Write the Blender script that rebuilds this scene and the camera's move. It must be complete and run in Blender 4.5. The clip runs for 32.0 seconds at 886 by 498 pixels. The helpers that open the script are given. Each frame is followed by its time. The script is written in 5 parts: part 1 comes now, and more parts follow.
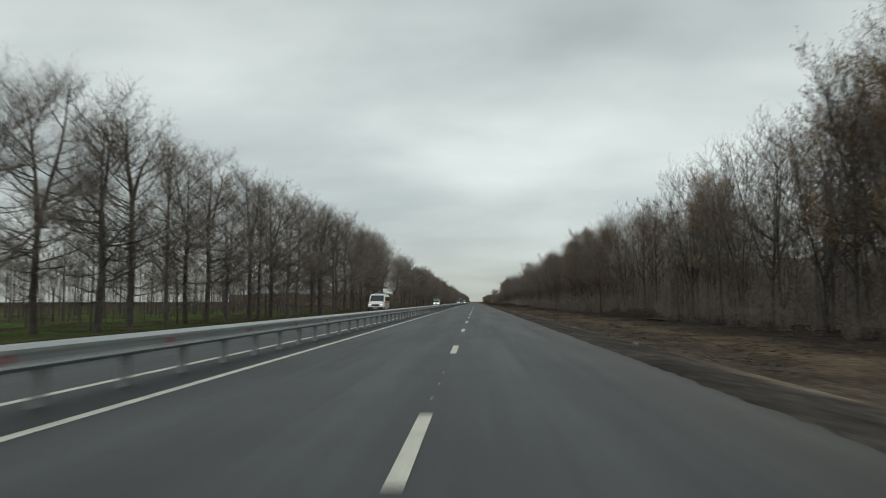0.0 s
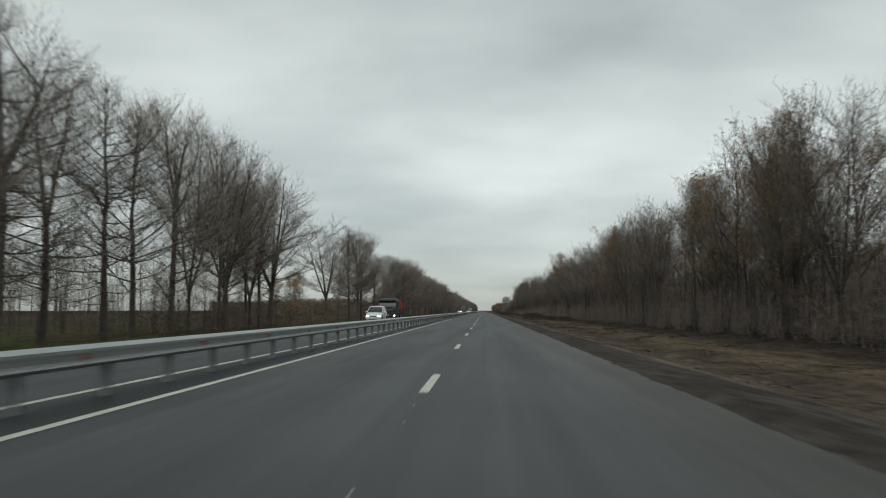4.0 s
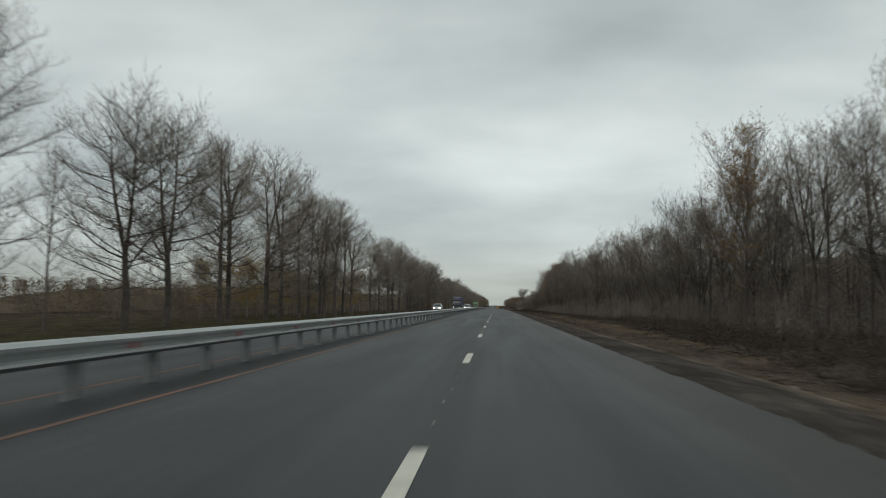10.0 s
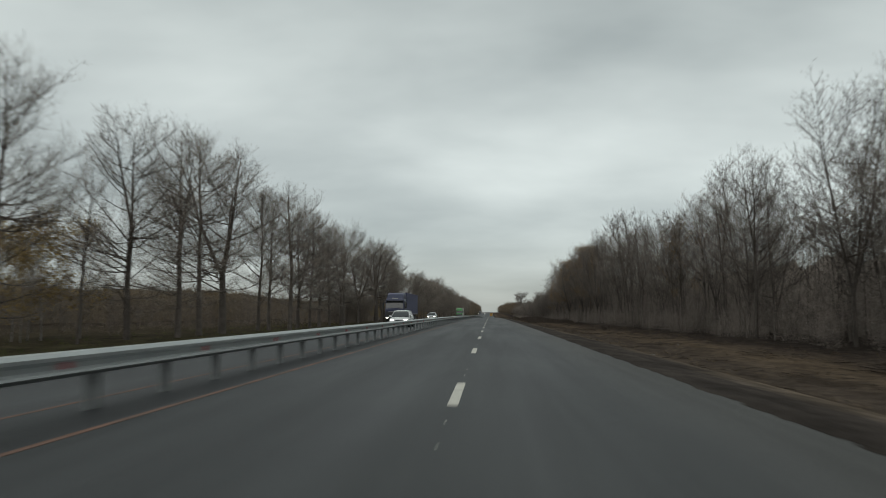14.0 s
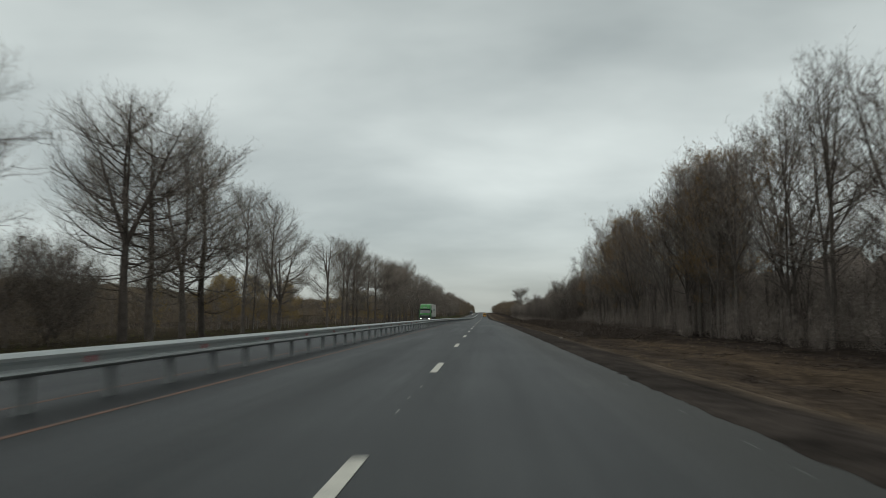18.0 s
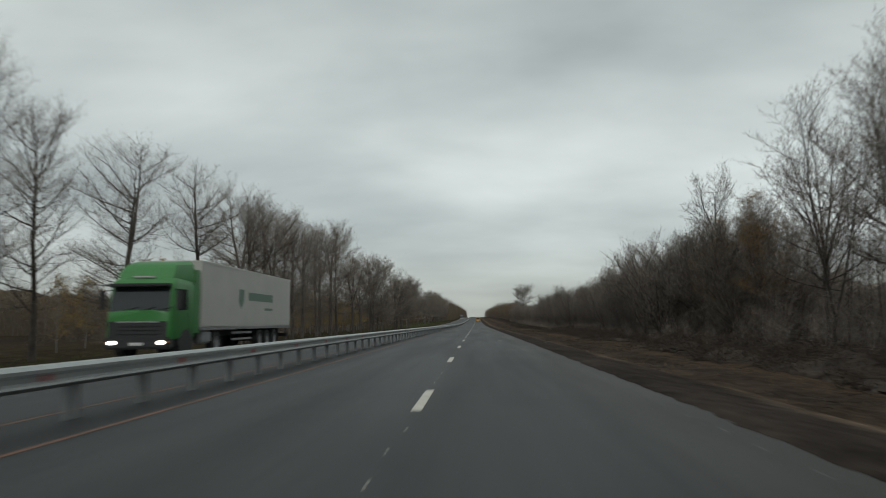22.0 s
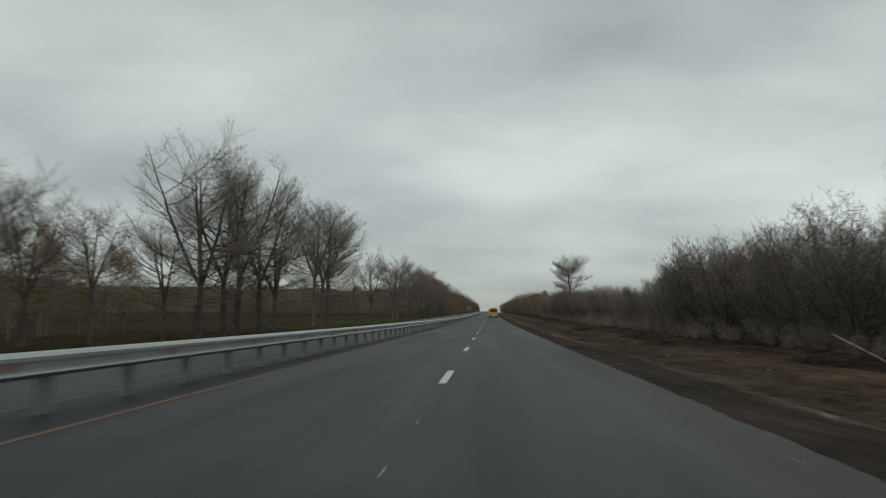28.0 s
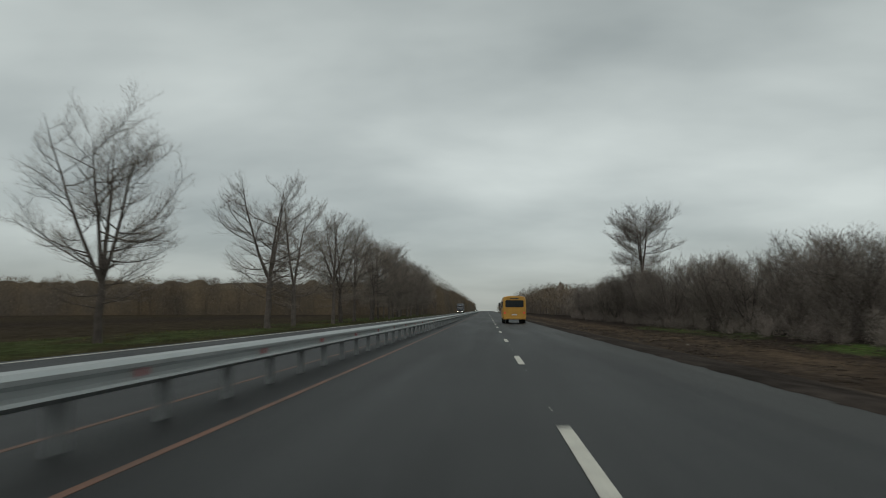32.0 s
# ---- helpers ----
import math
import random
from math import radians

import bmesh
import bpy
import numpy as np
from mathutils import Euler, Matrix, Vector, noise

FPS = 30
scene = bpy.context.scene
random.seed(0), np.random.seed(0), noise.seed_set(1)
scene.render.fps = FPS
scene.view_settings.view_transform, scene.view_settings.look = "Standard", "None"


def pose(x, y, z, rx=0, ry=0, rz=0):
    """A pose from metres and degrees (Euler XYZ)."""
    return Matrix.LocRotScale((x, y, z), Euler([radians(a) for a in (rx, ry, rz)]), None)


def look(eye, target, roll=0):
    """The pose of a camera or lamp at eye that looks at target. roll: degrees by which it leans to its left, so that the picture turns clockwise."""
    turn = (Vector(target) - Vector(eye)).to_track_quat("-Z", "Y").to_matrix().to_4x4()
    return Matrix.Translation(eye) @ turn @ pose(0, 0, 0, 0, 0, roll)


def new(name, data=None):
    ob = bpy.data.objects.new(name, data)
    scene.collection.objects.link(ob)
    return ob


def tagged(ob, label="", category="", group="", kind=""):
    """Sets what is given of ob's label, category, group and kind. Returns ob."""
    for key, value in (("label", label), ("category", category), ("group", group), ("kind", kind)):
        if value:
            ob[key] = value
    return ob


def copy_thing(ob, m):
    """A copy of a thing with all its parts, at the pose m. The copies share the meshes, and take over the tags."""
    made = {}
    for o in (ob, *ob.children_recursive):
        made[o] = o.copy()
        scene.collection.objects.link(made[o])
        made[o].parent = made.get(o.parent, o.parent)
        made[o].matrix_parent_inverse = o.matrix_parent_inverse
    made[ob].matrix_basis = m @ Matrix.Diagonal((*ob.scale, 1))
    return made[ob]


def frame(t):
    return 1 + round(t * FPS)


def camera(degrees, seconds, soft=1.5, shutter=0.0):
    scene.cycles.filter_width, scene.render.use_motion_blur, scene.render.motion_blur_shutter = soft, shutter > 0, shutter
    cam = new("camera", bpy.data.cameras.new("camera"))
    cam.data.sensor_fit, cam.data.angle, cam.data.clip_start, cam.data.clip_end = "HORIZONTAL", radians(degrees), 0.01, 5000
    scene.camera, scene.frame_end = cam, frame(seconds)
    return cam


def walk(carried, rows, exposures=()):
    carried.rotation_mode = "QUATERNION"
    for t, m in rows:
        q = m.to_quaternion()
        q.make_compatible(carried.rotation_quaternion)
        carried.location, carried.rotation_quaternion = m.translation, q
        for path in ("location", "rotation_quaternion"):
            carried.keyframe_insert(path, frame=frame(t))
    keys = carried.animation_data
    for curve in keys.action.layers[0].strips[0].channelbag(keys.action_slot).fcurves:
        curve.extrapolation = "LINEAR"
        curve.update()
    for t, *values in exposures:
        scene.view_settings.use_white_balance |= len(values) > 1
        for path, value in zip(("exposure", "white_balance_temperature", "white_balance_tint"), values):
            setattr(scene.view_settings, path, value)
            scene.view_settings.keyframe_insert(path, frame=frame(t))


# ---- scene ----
# The road runs along +y; x = 0 is its broken lane line. Its height follows a shallow dip.
SLOPES = ((-400, 0), (420, 0), (600, -.004), (690, -.007), (750, -.008), (815, -.0085), (910, -.005), (1005, .001), (1100, .004), (1700, .004), (1850, 0), (6000, 0))
_ys = np.arange(-400, 6001, 5.0)
_sl = np.interp(_ys, [a for a, b in SLOPES], [b for a, b in SLOPES])
_zs = np.concatenate([[0], np.cumsum((_sl[1:] + _sl[:-1]) * 2.5)])


def zp(y):
    return float(np.interp(y, _ys, _zs))


EYE = 1.27
cam = camera(65.66, 32.0, soft=1.0, shutter=0.36)
# seconds, x, y, yaw, pitch against the road, roll
ROWS = [
    (0, 0.562, 0, 2.74, 4.37, 0),
    (1, 0.707, 31.62, 2.9, 4.15, 0.22),
    (2, 0.8, 63.15, 3.15, 4.13, 0.05),
    (5, 0.964, 157.51, 3.62, 5.49, 0.14),
    (6, 0.888, 188.86, 3.85, 5.52, 0.07),
    (7, 0.847, 220.22, 4.1, 6.03, -0.07),
    (8, 0.734, 251.47, 4.07, 5.52, 0.23),
    (9, 0.683, 282.52, 4.42, 5.24, -0.06),
    (10, 0.661, 313.7, 4.5, 4.63, 0.77),
    (11, 0.649, 345.14, 4.66, 4.58, 0.43),
    (12, 0.577, 376.06, 4.4, 4.52, 0.35),
    (13, 0.562, 407.8, 3.97, 5.28, -0.2),
    (14, 0.507, 439.32, 3.88, 5.26, 0.11),
    (15, 0.566, 471.33, 3.16, 5.84, 0.26),
    (18, 1.097, 565.64, 3.37, 5.44, 0.11),
    (19, 1.046, 597.09, 3.52, 5.36, 0.42),
    (20, 0.961, 628.35, 3.36, 5.8, -0.09),
    (21, 0.91, 659.55, 2.91, 5.6, -0.83),
    (22, 0.876, 690.78, 2.68, 6.08, -0.64),
    (23, 0.866, 721.99, 2.9, 5.55, -0.07),
    (24, 0.848, 753.36, 2.84, 5.34, 0.31),
    (25, 0.932, 784.75, 3.31, 6.17, 0.03),
    (26, 0.93, 816.18, 3.65, 6.83, 0.29),
    (29, 0.827, 911.78, 3.94, 5.14, 0.52),
    (30, 0.59, 943.89, 3.6, 5.13, -1.78),
    (31, -0.22, 975.99, 3.6, 5.56, -0.44),
    (32, -0.836, 1008.05, 3.61, 5.22, -0.01),
]
path = []
for t, x, y, yaw, pitch, roll in ROWS:
    pitch += math.degrees(math.atan(float(np.interp(y, _ys, _sl))))
    eye = Vector((x, y, zp(y) + EYE))
    a, b = radians(yaw), radians(pitch)
    path.append((t, look(eye, eye + 10 * Vector((-math.sin(a) * math.cos(b), math.cos(a) * math.cos(b), math.sin(b))), roll)))
walk(cam, path, [(0, .08), (10, 0), (22, -.07), (29, -.18), (32, -.27)])

# ---- light ----
world = bpy.data.worlds.new("overcast_sky")
scene.world = world
world.use_nodes = True
wn, wl = world.node_tree.nodes, world.node_tree.links
wn.clear()
w_out = wn.new("ShaderNodeOutputWorld")
w_sky = wn.new("ShaderNodeTexSky")
w_sky.sky_type, w_sky.sun_disc = "NISHITA", False
w_sky.sun_elevation, w_sky.sun_rotation, w_sky.dust_density = radians(40), radians(180), 0.4
w_clear = wn.new("ShaderNodeBackground")
w_clear.inputs["Strength"].default_value = 0.008
wl.new(w_sky.outputs[0], w_clear.inputs[0])
w_co = wn.new("ShaderNodeTexCoord")
w_sep = wn.new("ShaderNodeSeparateXYZ")
wl.new(w_co.outputs["Generated"], w_sep.inputs[0])
# cloud deck: the direction laid on a level sheet above
w_up = wn.new("ShaderNodeMath")
w_up.operation = "MAXIMUM"
w_up.inputs[1].default_value = 0.0
wl.new(w_sep.outputs[2], w_up.inputs[0])
w_add = wn.new("ShaderNodeMath")
w_add.operation = "ADD"
w_add.inputs[1].default_value = 0.26
wl.new(w_up.outputs[0], w_add.inputs[0])
w_x, w_y = wn.new("ShaderNodeMath"), wn.new("ShaderNodeMath")
for n, k in ((w_x, 0), (w_y, 1)):
    n.operation = "DIVIDE"
    wl.new(w_sep.outputs[k], n.inputs[0])
    wl.new(w_add.outputs[0], n.inputs[1])
w_flat = wn.new("ShaderNodeCombineXYZ")
wl.new(w_x.outputs[0], w_flat.inputs[0])
wl.new(w_y.outputs[0], w_flat.inputs[1])
w_map = wn.new("ShaderNodeMapping")
w_map.inputs["Scale"].default_value = (0.62, 0.95, 1)
w_map.inputs["Rotation"].default_value = (0, 0, 0.25)
w_map.inputs["Location"].default_value = (0.35, 1.3, 0.4)
wl.new(w_flat.outputs[0], w_map.inputs[0])
w_noise = wn.new("ShaderNodeTexNoise")
w_noise.inputs["Scale"].default_value = 1.5
w_noise.inputs["Detail"].default_value = 5
w_noise.inputs["Roughness"].default_value = 0.46
w_noise.inputs["Distortion"].default_value = 0.1
wl.new(w_map.outputs[0], w_noise.inputs[0])
w_ramp = wn.new("ShaderNodeValToRGB")
w_ramp.color_ramp.elements[0].position, w_ramp.color_ramp.elements[0].color = 0.30, (0.41, 0.458, 0.448, 1)
w_ramp.color_ramp.elements[1].position, w_ramp.color_ramp.elements[1].color = 0.68, (0.765, 0.83, 0.80, 1)
wl.new(w_noise.outputs[0], w_ramp.inputs[0])
w_haze = wn.new("ShaderNodeMapRange")
w_haze.interpolation_type = "SMOOTHSTEP"
w_haze.inputs["From Min"].default_value, w_haze.inputs["From Max"].default_value = 0.02, 0.13
w_haze.inputs["To Min"].default_value, w_haze.inputs["To Max"].default_value = 0.60, 1.0
wl.new(w_up.outputs[0], w_haze.inputs["Value"])
w_dim = wn.new("ShaderNodeMix")
w_dim.data_type, w_dim.blend_type = "RGBA", "MULTIPLY"
w_dim.inputs["Factor"].default_value = 1.0
wl.new(w_ramp.outputs[0], w_dim.inputs["A"])
wl.new(w_haze.outputs[0], w_dim.inputs["B"])
w_cloud = wn.new("ShaderNodeBackground")
w_cloud.inputs["Strength"].default_value = 0.92
wl.new(w_dim.outputs["Result"], w_cloud.inputs[0])
w_sum = wn.new("ShaderNodeAddShader")
wl.new(w_clear.outputs[0], w_sum.inputs[0])
wl.new(w_cloud.outputs[0], w_sum.inputs[1])
wl.new(w_sum.outputs[0], w_out.inputs[0])

sun = new("sun", bpy.data.lights.new("sun", "SUN"))
sun.data.energy, sun.data.angle, sun.data.color = 0.6, radians(40), (1, 0.97, 0.93)
sun.matrix_world = look((0, 0, 200), (0, 100, 116))


# ---- materials ----
def mat(name, color, rough=0.8, metal=0.0, vary=0.25, scale=6.0, fine=60.0, bump=0.15, second=None, random_by=None, spec=0.5):
    """Two scales of noise on the colour, fine relief. second: the colour that the coarse noise mixes in."""
    m = bpy.data.materials.new(name)
    m.use_nodes = True
    nt, nodes, links = m.node_tree, m.node_tree.nodes, m.node_tree.links
    bsdf = nodes["Principled BSDF"]
    co = nodes.new("ShaderNodeTexCoord")
    coarse, grain = nodes.new("ShaderNodeTexNoise"), nodes.new("ShaderNodeTexNoise")
    for n, s, d in ((coarse, scale, 4), (grain, fine, 3)):
        n.inputs["Scale"].default_value, n.inputs["Detail"].default_value = s, d
        links.new(co.outputs["Object"], n.inputs["Vector"])
    ramp = nodes.new("ShaderNodeValToRGB")
    c2 = second or tuple(c * (1 - vary) for c in color)
    ramp.color_ramp.elements[0].position, ramp.color_ramp.elements[0].color = 0.35, (*c2, 1)
    ramp.color_ramp.elements[1].position, ramp.color_ramp.elements[1].color = 0.65, (*color, 1)
    links.new(coarse.outputs[0], ramp.inputs[0])
    mix = nodes.new("ShaderNodeMix")
    mix.data_type, mix.blend_type = "RGBA", "MULTIPLY"
    mix.inputs["Factor"].default_value = 1.0
    val = nodes.new("ShaderNodeMapRange")
    val.inputs["From Min"].default_value, val.inputs["From Max"].default_value = 0.25, 0.75
    val.inputs["To Min"].default_value, val.inputs["To Max"].default_value = 1 - vary, 1 + vary
    links.new(grain.outputs[0], val.inputs["Value"])
    links.new(ramp.outputs[0], mix.inputs["A"])
    links.new(val.outputs[0], mix.inputs["B"])
    last = mix.outputs["Result"]
    if random_by:
        src = nodes.new("ShaderNodeObjectInfo") if random_by == "object" else nodes.new("ShaderNodeNewGeometry")
        vr = nodes.new("ShaderNodeMapRange")
        vr.inputs["To Min"].default_value, vr.inputs["To Max"].default_value = 0.72, 1.28
        links.new(src.outputs["Random" if random_by == "object" else "Random Per Island"], vr.inputs["Value"])
        m2 = nodes.new("ShaderNodeMix")
        m2.data_type, m2.blend_type = "RGBA", "MULTIPLY"
        m2.inputs["Factor"].default_value = 1.0
        links.new(last, m2.inputs["A"])
        links.new(vr.outputs[0], m2.inputs["B"])
        last = m2.outputs["Result"]
    links.new(last, bsdf.inputs["Base Color"])
    bsdf.inputs["Roughness"].default_value, bsdf.inputs["Metallic"].default_value = rough, metal
    bsdf.inputs["Specular IOR Level"].default_value = spec
    if bump:
        b = nodes.new("ShaderNodeBump")
        b.inputs["Strength"].default_value, b.inputs["Distance"].default_value = bump, 0.02
        links.new(grain.outputs[0], b.inputs["Height"])
        links.new(b.outputs[0], bsdf.inputs["Normal"])
    return m


def glow(name, color, strength):
    m = bpy.data.materials.new(name)
    m.use_nodes = True
    b = m.node_tree.nodes["Principled BSDF"]
    b.inputs["Base Color"].default_value = (*color, 1)
    b.inputs["Emission Color"].default_value = (*color, 1)
    b.inputs["Emission Strength"].default_value = strength
    return m


BARK = mat("bark", (0.118, 0.100, 0.087), 0.95, vary=0.35, scale=1.5, fine=18, bump=0.5, random_by="object", spec=0.2)
TWIG = mat("twig", (0.27, 0.232, 0.198), 0.95, vary=0.2, scale=0.4, fine=8, bump=0, random_by="object", spec=0.1)
TWIG_DARK = mat("twig_dark", (0.22, 0.189, 0.165), 0.95, vary=0.2, scale=0.3, fine=8, bump=0, random_by="object", spec=0.1)
WOODS = mat("woods", (0.27, 0.228, 0.198), 0.95, vary=0.3, scale=0.03, fine=2, bump=0, random_by="island", spec=0.1)
SCRUB = mat("scrub", (0.185, 0.150, 0.120), 0.95, vary=0.3, scale=0.05, fine=2, bump=0, random_by="island", spec=0.1)
THICKET = mat("thicket", (0.21, 0.178, 0.155), 0.98, vary=0.45, scale=0.35, fine=3.2, bump=0.6, second=(0.12, 0.10, 0.086), spec=0.05)
FAR_THICKET = mat("far_thicket", (0.112, 0.086, 0.058), 0.98, vary=0.2, scale=0.06, fine=0.8, bump=0.2, second=(0.080, 0.066, 0.052), spec=0.05)
FAR_WOODS = mat("far_woods", (0.130, 0.106, 0.084), 0.95, vary=0.3, scale=0.02, fine=0.5, bump=0, second=(0.150, 0.108, 0.062), random_by="island", spec=0.1)
DEAD_BRUSH = mat("dead_brush", (0.076, 0.060, 0.049), 0.95, vary=0.35, scale=0.8, fine=6, bump=0.5, second=(0.050, 0.041, 0.035), spec=0.1)
BIRCH = mat("birch_bark", (0.20, 0.185, 0.168), 0.85, vary=0.5, scale=2.5, fine=14, second=(0.13, 0.12, 0.11))
LEAF_BROWN = mat("brown_leaf", (0.27, 0.165, 0.065), 0.9, vary=0.3, scale=0.5, fine=6, bump=0, random_by="island", spec=0.15)
LEAF_YELLOW = mat("yellow_leaf", (0.32, 0.222, 0.08), 0.9, vary=0.3, scale=0.4, fine=6, bump=0, random_by="island", spec=0.15)
PAINT_WHITE = mat("road_paint_white", (0.62, 0.60, 0.52), 0.7, vary=0.18, scale=3, fine=40, second=(0.42, 0.40, 0.35))
PAINT_PALE = mat("worn_paint", (0.24, 0.24, 0.23), 0.8, vary=0.4, scale=5, fine=40, second=(0.10, 0.10, 0.10))
PAINT_ORANGE = mat("road_paint_orange", (0.17, 0.082, 0.052), 0.75, vary=0.25, scale=1.5, fine=40, second=(0.10, 0.062, 0.045))
ZINC_OLD = mat("weathered_zinc", (0.34, 0.352, 0.352), 0.6, 0.3, vary=0.2, scale=3, fine=30, bump=0.05)
ZINC = mat("galvanised_steel", (0.42, 0.44, 0.436), 0.48, 0.7, vary=0.12, scale=2, fine=30, bump=0.05, second=(0.38, 0.40, 0.40))
REFLECT = mat("red_reflector", (0.45, 0.03, 0.025), 0.4, vary=0.1, bump=0)
RUBBER = mat("rubber", (0.02, 0.02, 0.02), 0.85, vary=0.2)
DARK_PLASTIC = mat("dark_plastic", (0.03, 0.03, 0.032), 0.6, vary=0.2)
STEEL_RIM = mat("steel_rim", (0.35, 0.35, 0.36), 0.45, 0.6, vary=0.2)
GLASS = mat("tinted_glass", (0.025, 0.03, 0.033), 0.08, vary=0.1, bump=0)
HEADLAMP = glow("headlamp", (1.0, 0.95, 0.85), 6)
HEADLAMP_DIM = glow("headlamp_dim", (0.9, 0.84, 0.72), 0.5)
LAMP_GLASS = mat("lamp_glass", (0.5, 0.5, 0.48), 0.2, vary=0.1, bump=0)
TAIL_RED = glow("tail_lamp", (0.6, 0.06, 0.03), 0.35)
AMBER = mat("amber_lens", (0.6, 0.22, 0.03), 0.3, vary=0.1, bump=0)
PLATE = mat("plate", (0.6, 0.6, 0.58), 0.5, vary=0.1)
STONE = mat("stone", (0.17, 0.15, 0.13), 0.9, vary=0.3, scale=4, fine=30, random_by="object")
LOG_PALE = mat("pale_log", (0.45, 0.38, 0.29), 0.9, vary=0.3, scale=2, fine=25)


def asphalt():
    m = mat("asphalt", (0.058, 0.061, 0.063), 0.62, vary=0.22, scale=0.35, fine=90, bump=0.35, second=(0.046, 0.048, 0.051), spec=0.35)
    nodes, links = m.node_tree.nodes, m.node_tree.links
    bsdf = nodes["Principled BSDF"]
    src = bsdf.inputs["Base Color"].links[0].from_socket
    co = nodes.new("ShaderNodeTexCoord")
    sep = nodes.new("ShaderNodeSeparateXYZ")
    links.new(co.outputs["Object"], sep.inputs[0])
    # wheel tracks, dusty shoulder and a darker strip under and beside the barrier, along x
    mp = nodes.new("ShaderNodeMapRange")
    mp.inputs["From Min"].default_value, mp.inputs["From Max"].default_value = -14, 6
    wob = nodes.new("ShaderNodeTexNoise")
    wob.inputs["Scale"].default_value = 0.12
    links.new(co.outputs["Object"], wob.inputs["Vector"])
    add = nodes.new("ShaderNodeMath")
    add.operation = "MULTIPLY_ADD"
    add.inputs[1].default_value = 0.5
    links.new(wob.outputs[0], add.inputs[0])
    links.new(sep.outputs[0], add.inputs[2])
    links.new(add.outputs[0], mp.inputs["Value"])
    ramp = nodes.new("ShaderNodeValToRGB")
    els = ramp.color_ramp.elements
    stops = [(-13.5, .9), (-11.8, 1.1), (-10.8, .95), (-9.6, 1.1), (-8.9, .9), (-8.0, 1.08), (-7.0, .92), (-6.0, 1.05), (-5.0, .8), (-4.5, .62), (-3.9, .70), (-3.4, 1.0), (-2.9, 1.06), (-1.9, .92), (-1.0, 1.06), (0.1, .86), (0.7, .98), (1.2, 1.14), (2.0, 1.0), (2.5, 1.04), (2.9, 1.2), (3.4, .98), (3.9, 1.08), (4.5, .8)]
    while len(els) < len(stops):
        els.new(0.5)
    for e, (x, v) in zip(els, stops):
        dust = max(0, min(1, (x - 2.3) / 1.2))
        e.position, e.color = (x + 0.25 + 14) / 20, (v * (.5 + .05 * dust), v * (.5 + .005 * dust), v * (.5 - .06 * dust), 1)
    links.new(mp.outputs[0], ramp.inputs[0])
    sc = nodes.new("ShaderNodeMix")
    sc.data_type, sc.blend_type = "RGBA", "MULTIPLY"
    sc.inputs["Factor"].default_value = 1
    links.new(src, sc.inputs["A"])
    links.new(ramp.outputs[0], sc.inputs["B"])
    dbl = nodes.new("ShaderNodeMix")
    dbl.data_type, dbl.blend_type = "RGBA", "ADD"
    dbl.inputs["Factor"].default_value = 1
    links.new(sc.outputs["Result"], dbl.inputs["A"])
    links.new(sc.outputs["Result"], dbl.inputs["B"])
    # asphalt colour darkened in steps along the road, most past y = 960
    along = nodes.new("ShaderNodeMapRange")
    along.inputs["From Min"].default_value, along.inputs["From Max"].default_value = -200, 1200
    links.new(sep.outputs[1], along.inputs["Value"])
    along_ramp = nodes.new("ShaderNodeValToRGB")
    ae = along_ramp.color_ramp.elements
    along_stops = [(-200, .90), (120, .90), (260, .66), (850, .54), (960, .46), (1010, .28), (1200, .28)]
    while len(ae) < len(along_stops):
        ae.new(.5)
    for e, (yy, v) in zip(ae, along_stops):
        e.position, e.color = (yy + 200) / 1400, (v, v, v, 1)
    links.new(along.outputs[0], along_ramp.inputs[0])
    along_mix = nodes.new("ShaderNodeMix")
    along_mix.data_type, along_mix.blend_type = "RGBA", "MULTIPLY"
    along_mix.inputs["Factor"].default_value = 1
    links.new(dbl.outputs["Result"], along_mix.inputs["A"])
    links.new(along_ramp.outputs[0], along_mix.inputs["B"])
    # long drawn streaks of wear and paler stains
    st = nodes.new("ShaderNodeTexNoise")
    st.inputs["Scale"].default_value, st.inputs["Detail"].default_value = 1.0, 5
    smap = nodes.new("ShaderNodeMapping")
    smap.inputs["Scale"].default_value = (5.0, .05, 1)
    links.new(co.outputs["Object"], smap.inputs[0])
    links.new(smap.outputs[0], st.inputs["Vector"])
    sr = nodes.new("ShaderNodeMapRange")
    sr.inputs["From Min"].default_value, sr.inputs["From Max"].default_value = .3, .7
    sr.inputs["To Min"].default_value, sr.inputs["To Max"].default_value = .86, 1.15
    links.new(st.outputs[0], sr.inputs["Value"])
    fin = nodes.new("ShaderNodeMix")
    fin.data_type, fin.blend_type = "RGBA", "MULTIPLY"
    fin.inputs["Factor"].default_value = 1
    links.new(along_mix.outputs["Result"], fin.inputs["A"])
    links.new(sr.outputs[0], fin.inputs["B"])
    # damp blotches: darker or paler, smoother or duller
    bl = nodes.new("ShaderNodeTexNoise")
    bl.inputs["Scale"].default_value, bl.inputs["Detail"].default_value = 1.0, 6
    bmap = nodes.new("ShaderNodeMapping")
    bmap.inputs["Scale"].default_value = (.9, .05, 1)
    links.new(co.outputs["Object"], bmap.inputs[0])
    links.new(bmap.outputs[0], bl.inputs["Vector"])
